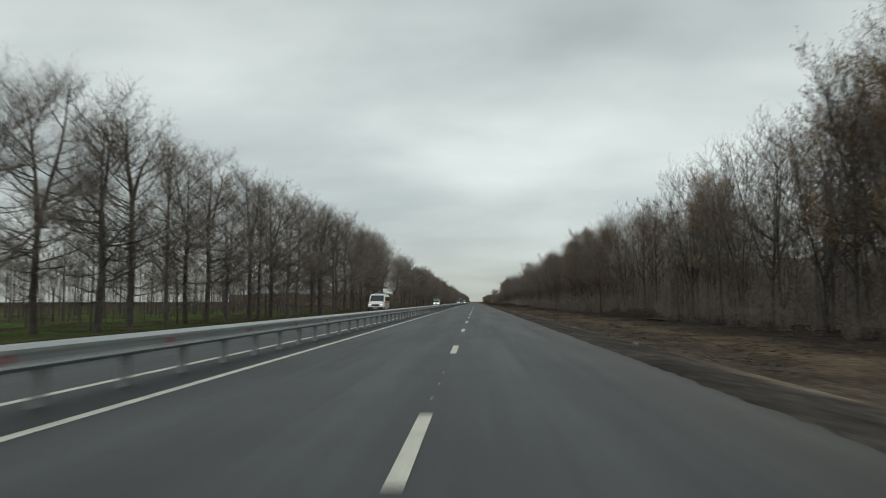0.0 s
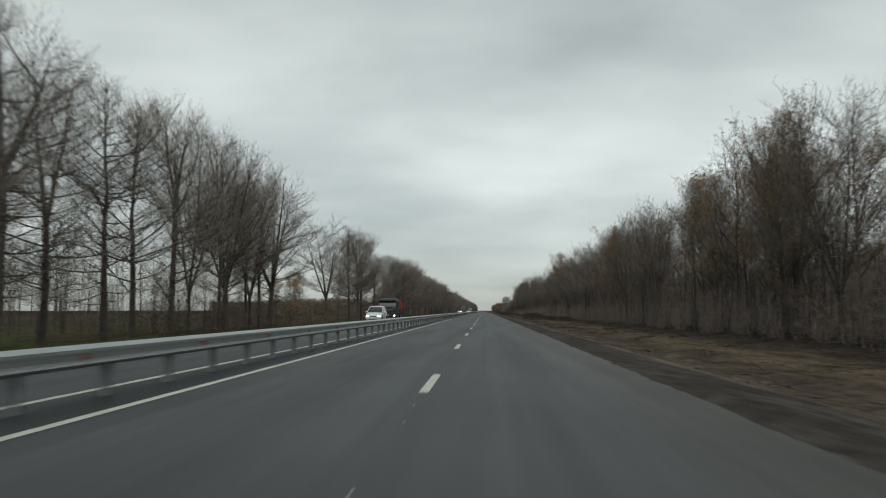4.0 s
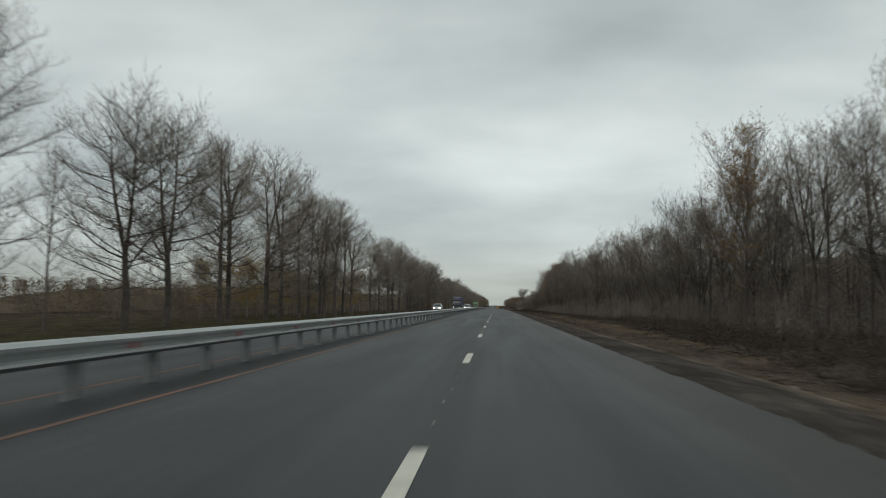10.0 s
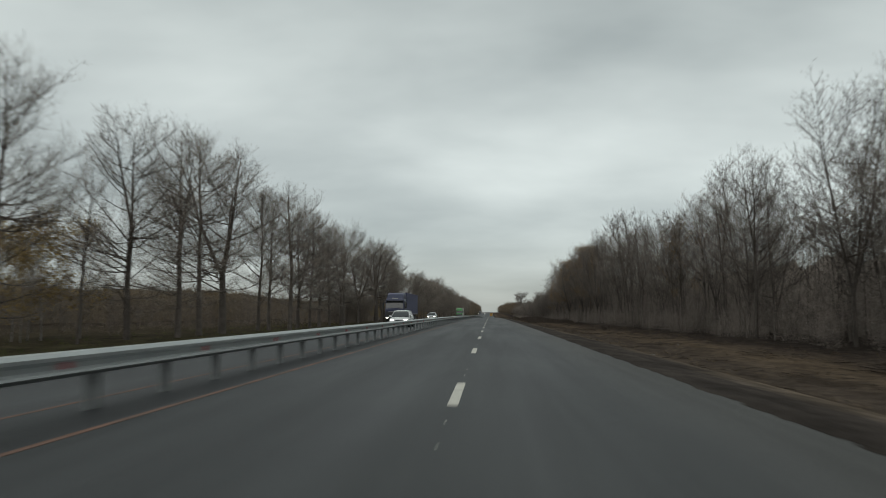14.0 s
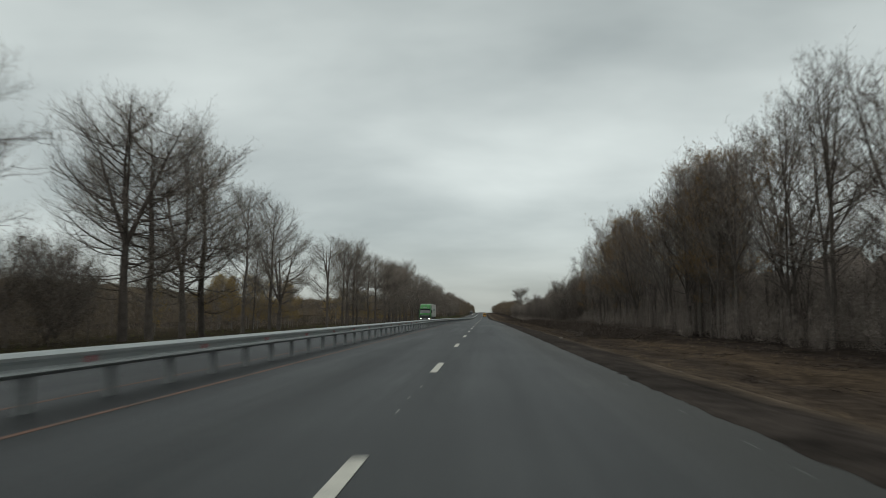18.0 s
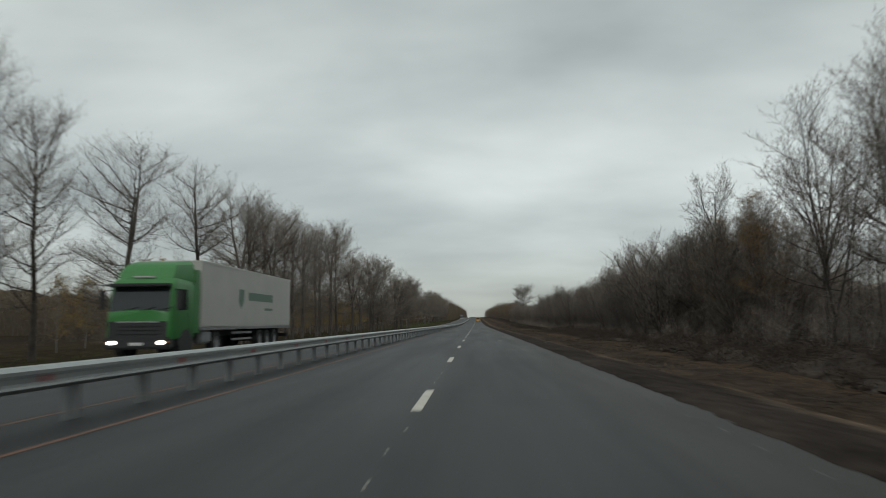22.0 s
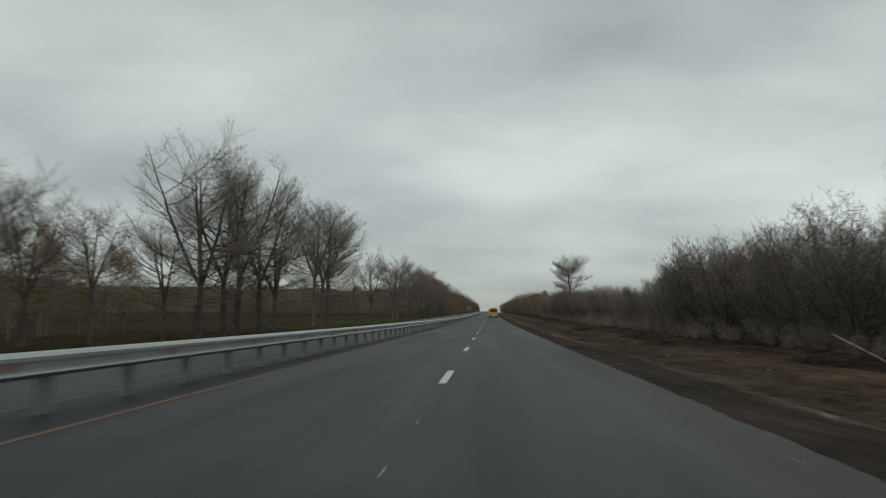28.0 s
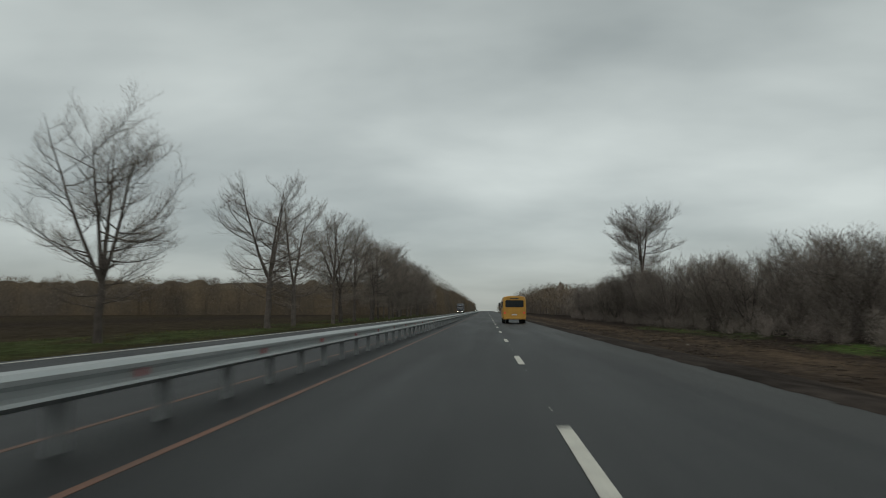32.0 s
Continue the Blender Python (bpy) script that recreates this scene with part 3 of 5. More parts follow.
def shoots(P, length, density, s0, lo, hi, share, least, rng, up=.12, flat=.45):
    """Side shoots on the curves P: their curves, lengths and the places on the parents. share: their length as a part of the parent's."""
    n = np.maximum(2, np.round(length * density)).astype(int)
    who = np.repeat(np.arange(len(P)), n)
    k = np.concatenate([np.arange(m) for m in n])
    t = s0 + (1 - s0) * np.clip((k + rng.uniform(0, 1, len(k))) / n[who], 0, .99)
    at, along = bend(P[who], t), heading(P[who], t)
    side = unit(np.cross(along, (0, 0, 1)) + rng.normal(size=along.shape) * .15)
    lift = unit(np.cross(side, along))
    across = unit(side * np.where(k % 2, 1, -1)[:, None] + lift * rng.normal(.25, flat, (len(k), 1)))
    ang = np.radians(rng.uniform(lo, hi, len(k)))[:, None]
    d = along * np.cos(ang) + across * np.sin(ang)
    L = length[who] * share * (1 - .55 * t) * rng.uniform(.6, 1.3, len(k)) + least * rng.uniform(.6, 1.3, len(k))
    mid = at + d * L[:, None] * .5 + rng.normal(size=d.shape) * L[:, None] * .11
    end = at + d * L[:, None] + np.array([0, 0, 1]) * (up * L)[:, None]
    return np.stack([at, mid, end], 1), L


def grow(seed, height, girth, base, wide, mid, limbs=42, low=68, high=22, stems=1, split=.3, spread=.12, tw=.012, fine=3, thick=1.05, second=3.1, leaf=0, leaf_size=.13, rough=.16, top=.2, coarse=False):
    """Meshes of a bare tree: trunk with limbs, crown of branches and twigs, last leaves. wide: the crown's half width, mid: the height where
    it is widest, as parts of the height; low, high: the degrees from upright at which the limbs leave at the crown's foot and its top."""
    rng = np.random.default_rng(seed)
    wood, crown, leafage = Wood(), Wood(), Wood()
    z0 = height * base
    lumps = unit(rng.normal(size=(14, 3)))

    def inside(p):
        u = (p[..., 2] - z0) / (height - z0)
        um = (mid - base) / (1 - base)
        r = np.where(u < um, .62 + .38 * np.clip(u / um, 0, 1) ** .7, np.sqrt(np.clip(1 - ((u - um) / (1 - um)) ** 2, 0, 1)) * (1 - top) + top)
        v = unit(p - np.array([0, 0, height * mid]))
        bump = 1 - rough + rough * np.clip((v @ lumps.T).max(axis=-1) * 2.2 - 1.1, 0, 1)
        return (np.hypot(p[..., 0], p[..., 1]) < wide * height * r * bump) & (u < .985 + .3 * (bump - 1))

    # stems
    lines = []
    if stems == 1:
        zs = np.linspace(-.4, height * .96, 16)
        drift = np.cumsum(rng.normal(size=(16, 2)) * .006 * height, 0) * np.linspace(0, 1, 16)[:, None]
        pts = np.column_stack([drift, zs])
        rad = .012 + girth * (1 - np.clip(zs / (height * .98), 0, 1)) ** .9
        rad[0] *= 1.25
        lines.append((pts, rad))
    else:
        zs = np.linspace(-.4, height * split, 5)
        foot = np.column_stack([np.cumsum(rng.normal(size=(5, 2)) * .003 * height, 0), zs])
        if split > .06:
            wood.tube(foot, girth * np.linspace(1.15, .8, 5), 8)
        turn = rng.uniform(0, 6.28)
        for k in range(stems):
            az = turn + k * 6.283 / stems + rng.normal() * .3
            far = spread * height * rng.uniform(.7, 1.2) * (.35 if k == 0 and split > .2 else 1)
            tip = np.array([math.cos(az) * far, math.sin(az) * far, height * (rng.uniform(.82, .97) - .25 * spread)])
            mid_p = np.array([tip[0] * .72, tip[1] * .72, height * (split + .42 * (1 - split))])
            P = np.repeat(np.stack([foot[-1], mid_p, tip])[None], 12, 0)
            t = np.linspace(0, 1, 12)
            pts = bend(P, t) + np.cumsum(rng.normal(size=(12, 3)) * .004 * height, 0) * t[:, None]
            lines.append((pts, .012 + girth * rng.uniform(.5, .72) * (1 - t) ** .9))
    for pts, rad in lines:
        if coarse:
            wood.tube(pts[::5], rad[::5], 3)
        else:
            wood.tube(pts, rad, 8 if rad[0] > .1 else 5)
    # limbs
    sources = list(lines)
    if stems > 1 and split > base + .06:
        sources.append((foot, girth * np.linspace(1.15, .8, 5)))
    spans = np.array([pts[-1, 2] - max(z0, pts[0, 2]) for pts, rad in sources])
    spans[len(lines):] *= 2.2
    P0, out, R = [], [], []
    for (pts, rad), span in zip(sources, spans):
        n = max(2, round(limbs * span / spans.sum()))
        zlow = max(z0, pts[0, 2] + (.02 if stems > 1 else .04) * height)
        z = zlow + (pts[-1, 2] * .99 - zlow) * ((np.arange(n) + rng.uniform(0, 1, n)) / n) ** .9
        at = np.column_stack([np.interp(z, pts[:, 2], pts[:, 0]), np.interp(z, pts[:, 2], pts[:, 1]), z])
        az = np.arange(n) * 2.4 + rng.uniform(0, 6.28) + rng.normal(size=n) * .5
        if len(lines) > 1:
            az = np.where(rng.uniform(size=n) < .65, np.arctan2(at[:, 1], at[:, 0]) + rng.normal(size=n) * .9, az)
        P0.append(at)
        out.append(np.stack([np.cos(az), np.sin(az)], 1))
        R.append(np.interp(z, pts[:, 2], rad))
    P0, out, R = np.concatenate(P0), np.concatenate(out), np.concatenate(R)
    u = np.clip((P0[:, 2] - z0) / (height - z0), 0, 1)
    ang = np.radians(low + (high - low) * u + rng.normal(size=len(u)) * 11)

    def ray(a, L):
        return np.concatenate([out * np.sin(a)[:, None], np.cos(a)[:, None]], 1) * L[:, None]

    reach = np.full(len(u), .6)
    for L in np.arange(.6, height * .7, .25):
        ok = inside(P0 + ray(ang, np.full(len(u), L)))
        reach = np.where(ok & (reach > L - .4), L, reach)
    reach = reach * (1 - .5 * rng.uniform(0, 1, len(u)) ** 2)
    flat = ang + np.radians(13) * rng.uniform(.2, 1.5, len(u))
    P = np.stack([P0, P0 + ray(flat, reach * .55) + rng.normal(size=P0.shape) * .13 * reach[:, None], P0 + ray(ang, reach)], 1)
    r0 = np.minimum(.0092 * reach + .007, R * .6) * thick
    wood.tubes(P, r0, np.full(len(P), .008), 6, 4)
    # branches, twigs
    P2, L2 = shoots(P, reach, second, .14, 32, 62, .40, .30, rng)
    wood.tubes(P2, (.004 + .0075 * L2) * thick, np.full(len(P2), .005), 2, 3)
    P3, L3 = shoots(P2, L2, 3.6, .12, 28, 65, .42, .28, rng, .25, .8)
    crown.twigs(P3[:, 0], P3[:, 1] - P3[:, 0], L3 * .62, tw * 1.5, rng)
    crown.twigs(P3[:, 1] * .8 + P3[:, 0] * .2, P3[:, 2] - P3[:, 1], L3 * .62, tw * 1.2, rng)
    who = np.repeat(np.arange(len(P3)), fine)
    t = rng.uniform(.15, 1, len(who))
    at, along = bend(P3[who], t), heading(P3[who], t)
    d = along + rng.normal(size=along.shape) * .5 + np.array([0, 0, .25])
    ends = crown.twigs(at, d, rng.uniform(.22, .62, len(who)), tw, rng)
    if leaf:
        tone = np.sin(ends[:, 0] * 1.1 + seed) + np.sin(ends[:, 1] * 1.3) + np.sin(ends[:, 2] * .9) + rng.normal(size=len(ends)) * .35
        pick = np.concatenate([ends, (ends + at) / 2, at, ends * .7 + at * .3])[np.tile(tone > 3 * (.5 - leaf), 4)]
        leafage.leaves(pick + rng.normal(size=pick.shape) * .08, rng.uniform(.6, 1.3, len(pick)) * leaf_size, rng)
    # full height, whatever the top shoots made of it
    full = height / np.percentile(np.concatenate(crown.v)[:, 2], 99.7)
    for w in (wood, crown, leafage):
        w.v = [v * (full, full, full) for v in w.v]
    return wood, crown, leafage


def tree_kind(name, label, category, group, seed, bark, twig, leafmat=None, **shape):
    wood, crown, leafage = grow(seed, **shape)
    t = thing(name, label, category, group, at=(0, 0, -500))
    place("trunk", wood.mesh("trunk", bark), t)
    place("crown", crown.mesh("crown", twig), t)
    if leafmat and leafage.v:
        place("leaves", leafage.mesh("leaves", leafmat), t, "last withered leaves")
    return t


class Grove:
    """Copies of a few grown trees, the first uses being the originals."""

    def __init__(self, kinds, seed):
        self.kinds, self.used, self.rng, self.last = kinds, set(), np.random.default_rng(seed), -1

    def plant(self, x, y, scale=1.0, k=None, sink=0.0, label=""):
        if k is None:
            k = int(self.rng.integers(len(self.kinds)))
            if k == self.last:
                k = (k + 1) % len(self.kinds)
        self.last = k
        s = scale * self.rng.uniform(.95, 1.05)
        m = Matrix.LocRotScale((x, y, ground_z(x, y) - sink), Euler((0, 0, self.rng.uniform(0, 6.28))), (s * self.rng.uniform(.92, 1.08), s * self.rng.uniform(.92, 1.08), s))
        ob = self.kinds[k]
        if k in self.used:
            ob = copy_thing(ob, Matrix.Identity(4))
        self.used.add(k)
        ob.matrix_basis = m
        if label:
            tagged(ob, label)
        return ob


ROW = "bare trees in a row beside the opposite carriageway"
row_kinds = []
TALL = "tall bare deciduous tree with ascending limbs on the verge"
for i, shape in enumerate((dict(height=20, girth=0.26, base=.13, wide=.30, mid=.38, limbs=57, low=79, high=32), dict(height=20.5, girth=0.28, base=.12, wide=.33, mid=.42, limbs=62, low=77, high=36, stems=2, split=.48, spread=.10),
                           dict(height=19.5, girth=0.24, base=.15, wide=.27, mid=.42, limbs=52, low=71), dict(height=20, girth=0.27, base=.14, wide=.30, mid=.42, limbs=60, low=75, high=38, stems=3, split=.5, spread=.11),
                           dict(height=19.5, girth=0.29, base=.14, wide=.33, mid=.48, limbs=62, stems=2, split=.30, spread=.13, low=75, high=36), dict(height=20, girth=0.27, base=.12, wide=.31, mid=.45, limbs=60, stems=2, split=.40, spread=.11, low=73, high=34),
                           dict(height=20.5, girth=0.27, base=.12, wide=.30, mid=.44, limbs=60, low=73, high=30, stems=3, split=.58, spread=.09))):
    row_kinds.append(tree_kind("roadside_tree", TALL, "tree", ROW, 100 + i, BARK, TWIG, **shape))
for i, shape in enumerate((dict(height=20, girth=0.34, base=.14, wide=.37, mid=.5, limbs=70, stems=4, split=.24, spread=.20, low=77, high=40), dict(height=19.5, girth=0.34, base=.16, wide=.35, mid=.5, limbs=68, stems=3, split=.30, spread=.19, low=75, high=40),
                           dict(height=20, girth=0.32, base=.15, wide=.35, mid=.48, limbs=68, stems=4, split=.36, spread=.17, low=77, high=42))):
    row_kinds.append(tree_kind("roadside_tree", "broad bare tree with a wide fan of limbs on the verge", "tree", ROW, 120 + i, BARK, TWIG, **shape))
row = Grove(row_kinds, 5)
slim_kinds = [tree_kind("slim_tree", "thin young bare tree with a narrow crown on the verge", "tree", ROW, 150 + i, BARK, TWIG,
                        height=14, girth=.10, base=.18, wide=.16, mid=.5, limbs=26, low=55) for i in range(2)]
slim = Grove(slim_kinds, 6)
leaning_kinds = [tree_kind("forked_tree", "tall bare forked tree in a dense clump on the verge", "tree", ROW, 160 + i, BARK, TWIG,
                           height=20, girth=.2, base=.18, wide=.26, mid=.55, limbs=44, stems=2 + i % 2, split=.08 + .1 * i, spread=.14, low=58, high=20) for i in range(3)]
clump = Grove(leaning_kinds, 7)
ROW_X = -30.3
stretch_a = (42, 48, 54, 60, 66, 72, 78, 84, 90, 95.5, 101.5, 112.5, 119, 125, 132, 137, 148.5, 154, 161, 168, 174, 180, 186, 193)
stretch_b = (259.5, 283, 294, 296.5, 301.5, 319, 331.5, 343.7, 350, 368, 375.5, 387.5, 393, 406, 412, 418, 424, 430.5, 436, 442, 448, 460, 479.5)
stretch_c = (497, 504.5, 510.5, 516.5, 529.5, 535.5, 541, 547.5, 553, 564, 571, 578, 586, 600, 624, 630, 636.7, 642, 654.5, 667, 672.5)
stretch_d = (704, 715.5, 720.7, 726.8, 739, 750.8, 767.5, 778.7, 784.5, 790, 796, 802, 807, 813.5, 824.5, 830.5, 836.3, 841, 864.2, 880.7, 889, 893.3, 898.5)
stretch_e = (906, 918, 925, 933, 944, 950.5, 958.3, 964, 969.6, 976.5, 1000, 1007, 1012.8, 1058.5, 1097.8, 1112, 1137, 1145, 1164, 1181)
SHORT = (906, 918, 925, 933, 944)


def row_scale(y):
    """Relative height of the tree row along the road."""
    if y in SHORT:
        return .60
    return float(np.interp(y, (40, 100, 118, 160, 193, 255, 262, 280, 294, 304, 316, 322, 330, 380, 402, 440, 456, 464, 490, 500, 508, 520, 550, 600, 625, 645, 656, 700, 725, 745, 758, 775, 800, 825, 842, 862, 885, 900, 950, 965, 985, 1015, 1055, 1090, 1200),
                           (.97, .99, 1.06, 1.1, 1.12, 1.0, 1.0, 1.06, 1.08, 1.12, .88, .88, 1.04, 1.06, 1.1, 1.08, 1.04, 1.03, .97, .99, 1.1, 1.0, 1.04, 1.06, 1.12, 1.18, .97, .98, .98, .94, 1.0, 1.0, 1.05, 1.14, 1.2, 1.02, 1.10, 1.18, 1.06, 1.15, 1.12, 1.14, .93, 1.06, 1.06)))


for stretch in (stretch_a, stretch_b, stretch_c, stretch_d, stretch_e):
    for y in stretch:
        kind = int(row.rng.choice(7 if y < 490 else 9 if y < 700 else (0, 2, 3, 5, 6))) if y < 862 else int(row.rng.choice((7, 8, 9)))
        row.plant(ROW_X + row.rng.uniform(-.8, .8), y, row_scale(y) * row.rng.uniform(.95, 1.05), {1058.5: 7, 259.5: 7, 624: 9, 672.5: 7, 667: 2, 704: 3}.get(y, kind))
for y in range(1190, 1340, 8):
    row.plant(ROW_X + row.rng.uniform(-1.5, 1.5), y + row.rng.uniform(-2, 2), row.rng.uniform(.98, 1.12))
slim.plant(-33, 236, .45)
for y in (57, 75, 107, 142, 276.8, 338, 362, 490, 660, 734, 912, 1043):
    slim.plant(ROW_X - slim.rng.uniform(.5, 2.5), y, slim.rng.uniform(.85, 1.1))
for y in (198, 203.5, 208, 212, 217, 222, 225.5):
    clump.plant(ROW_X + clump.rng.uniform(-2.5, 1.5), y, clump.rng.uniform(1.06, 1.2))
row.plant(-30.5, 226, 1.2, 7)
row.plant(-33, 215, 1.1, 4)


# ---- forest on the near side ----
def right_height(y):
    return float(np.interp(y, (0, 400, 470, 520, 570, 700, 750, 768, 816, 836, 940, 1000, 1012, 1027, 1055, 1090, 1195, 1250, 1330, 1450, 2600), (25, 25, 24.5, 24, 25.5, 26, 26, 17.4, 16.2, 14.5, 14, 12.4, 11.0, 8.8, 9.4, 11.6, 12.5, 12, 16, 21, 22)))


EDGE = "bare trees along the edge of the forest"
edge_kinds = []
for i, (shape, lf) in enumerate(((dict(wide=.23, mid=.62, base=.2, low=56, high=20, stems=2, split=.45, spread=.10), 0), (dict(wide=.25, mid=.62, base=.18, low=56, high=22, stems=2, split=.12, spread=.13), 0),
                                 (dict(wide=.19, mid=.5, base=.16, low=40, high=14, limbs=50), .45), (dict(wide=.27, mid=.66, base=.22, low=58, high=26, stems=4, split=.2, spread=.17), 0),
                                 (dict(wide=.24, mid=.64, base=.24, low=56, high=20, stems=3, split=.34, spread=.14), 0), (dict(wide=.20, mid=.56, base=.18, low=46, high=16), .12))):
    label = "tall bare tree with steep branches at the forest edge" if not lf else "tall tree with some withered brown leaves at the forest edge"
    edge_kinds.append(tree_kind("forest_tree", label, "tree", EDGE, 200 + i, BARK, TWIG_DARK, LEAF_BROWN, height=22, girth=.17, leaf=lf, leaf_size=.095, tw=.016, second=2.2, **{"limbs": 36, **shape}))
edge = Grove(edge_kinds, 9)
y = 18.0
while y < 800:
    h = right_height(y)
    k = edge.rng.choice(6, p=(.22, .2, .06, .24, .18, .10)) if not 300 < y < 520 else edge.rng.choice((0, 3, 3, 4, 1))
    edge.plant(edge.rng.uniform(29.5, 36), y, h / 22 * edge.rng.uniform(.74, .93) * (1.13 if 590 < y < 650 else 1.05 if y > 575 else 1), int(k))
    y += edge.rng.uniform(3.2, 5.4)
for y in (47, 51, 56, 199, 204, 221, 226, 290, 295, 652, 657, 662, 668, 703, 714, 719):
    edge.plant(edge.rng.uniform(29.5, 33), y, right_height(y) / 22 * edge.rng.uniform(.84, .95) * (1.04 if y > 575 else 1), 2)
edge.plant(30.5, 399, 1.12, 2)
edge.plant(29.6, 243, .93, 3)
edge.plant(29.8, 250, .92, 0)
round_kinds = [tree_kind("low_tree", "low bare tree with a rounded dense crown", "tree", "low trees by the clearing", 240 + i, BARK, TWIG_DARK,
                         height=11, girth=.11, base=.05, wide=.42, mid=.55, limbs=56, stems=5 + i, split=.03, spread=.30, low=52, high=24, tw=.02, second=3.0, rough=.1) for i in range(3)]
low = Grove(round_kinds, 11)
y = 770.0
while y < 1240:
    low.plant(low.rng.uniform(29.5, 37), y, right_height(y) / 11 * low.rng.uniform(.8, 1.0))
    y += low.rng.uniform(3.0, 5.6)
for y in (602, 607.5, 613, 618, 622):
    low.plant(low.rng.uniform(-36, -32.5), y, low.rng.uniform(.72, .9), label="low bare bushy tree between the tall trees of the row")
for y in (970, 979, 988):
    low.plant(low.rng.uniform(30, 33), y, 1.18)
lone = tree_kind("lone_tree", "tall lone bare tree with a wide rounded crown above the bushes", "tree", "", 271, BARK, TWIG_DARK,
                 height=22, girth=.36, base=.34, wide=.34, mid=.66, limbs=66, stems=3, split=.42, spread=.11, low=84, high=44, top=.5, tw=.02, fine=3, second=3.0, rough=.06)
lone.location, lone.scale = (33.5, 1160, ground_z(33.5, 1160)), (1.15, 1.15, 1.2)
thin_lean = tree_kind("leaning_tree", "thin leaning bare tree standing above the bushes", "tree", "", 263, BARK, TWIG_DARK,
                      height=22, girth=.12, base=.5, wide=.13, mid=.75, limbs=20, low=45, high=20, stems=2, split=.55, spread=.09, tw=.022)
thin_lean.location, thin_lean.rotation_euler = (33, 777, ground_z(33, 777)), (0, radians(-9), 0)


def leaning_birch(x, y, h, tilt, label):
    w = Wood()
    w.tube([(0, 0, -.2), (.02, 0, h * .5), (-.05, .02, h)], [.09, .07, .02], 6)
    c = Wood()
    rng = np.random.default_rng(int(y))
    p = np.stack([rng.normal(size=90) * .2, rng.normal(size=90) * .2, rng.uniform(h * .5, h, 90)], 1)
    c.twigs(p, np.stack([rng.normal(size=90), rng.normal(size=90), rng.uniform(.2, 1, 90)], 1), rng.uniform(.5, 1.3, 90), .02, rng)
    t = thing("birch", label, "tree", at=(x, y, ground_z(x, y)))
    place("trunk", w.mesh("trunk", BIRCH), t)
    place("crown", c.mesh("crown", TWIG), t)
    t.rotation_euler = (0, radians(tilt), 0)


leaning_birch(31.5, 1150, 9, -10, "slender white birch leaning beside the lone tree")
leaning_birch(31, 905, 6, 12, "short pale birch stem before the bushes")

# young birches with yellow leaves on the far verge
YB = "young birches with yellow leaves behind the tree row"
birch_kinds = [tree_kind("young_birch", "young birch with thin yellow autumn leaves", "tree", YB, 300 + i, BIRCH, TWIG, LEAF_YELLOW,
                         height=9, girth=.055, base=.12, wide=.2, mid=.45, limbs=30, low=50, high=20, thick=.6, leaf=.7, leaf_size=.12) for i in range(3)]
young = Grove(birch_kinds, 13)
for a, b, count, lo, hi in ((259, 270, 3, 1.05, 1.2),  (412, 500, 24, .8, 1.15), (428, 442, 4, 1.05, 1.2), (493, 503, 5, 1.15, 1.35), (682, 700, 9, .85, 1.15), (686, 698, 6, 1.0, 1.2), (770, 965, 44, .85, 1.25), (440, 486, 9, .9, 1.3), (640, 760, 8, .6, .9), (846, 906, 16, 1.0, 1.25)):
    for i in range(count):
        young.plant(young.rng.uniform(-48, -36), a + (b - a) * (i + young.rng.uniform(.1, .9)) / count, young.rng.uniform(lo, hi))


# ---- woods too dense to count ----
def template(seed, tris, **shape):
    """A light tree of height 1 in one array of places and triangles; tris: about how many triangles."""
    wood, crown, _ = grow(seed, coarse=True, **shape)
    v = np.concatenate([np.concatenate(wood.v), np.concatenate(crown.v)]) / shape["height"]
    f = np.concatenate([np.concatenate(wood.f), np.concatenate(crown.f) + wood.n])
    fixed = np.concatenate(wood.f[:shape.get("stems", 1)])
    rng = np.random.default_rng(seed)
    rest = f[len(fixed):]
    if len(rest) > tris:
        pairs = rest[:len(rest) // 2 * 2].reshape(-1, 2, 3)
        rest = pairs[rng.choice(len(pairs), tris // 2, replace=False)].reshape(-1, 3)
    f = np.concatenate([fixed, rest])
    used, f = np.unique(f, return_inverse=True)
    return v[used], f.reshape(-1, 3)


POLE = [template(400 + i, 900, height=20, girth=.16, base=.3, wide=.17, mid=.66, limbs=16, low=46, high=16, second=1.1, fine=1, tw=.05, stems=1 + i % 2, split=.25, spread=.07) for i in range(4)]


def woods(name, label, seed, spots, material, shapes):
    """Many light bare trees in one mesh. spots: rows of x, y, height."""
    rng = np.random.default_rng(seed)
    V, F, n = [], [], 0
    for x, y, h in spots:
        v, f = shapes[int(rng.integers(len(shapes)))]
        a, w = rng.uniform(0, 6.28), h * rng.uniform(.85, 1.2)
        c, q = math.cos(a) * w, math.sin(a) * w
        V.append(np.stack([v[:, 0] * c - v[:, 1] * q + x, v[:, 0] * q + v[:, 1] * c + y, v[:, 2] * h + ground_z(x, y) - .2], 1))
        F.append(f + n)
        n += len(v)
    ob = new(name, tri_mesh(name, np.concatenate(V), np.concatenate(F), material))
    return tagged(ob, label, "woods", kind="stuff")


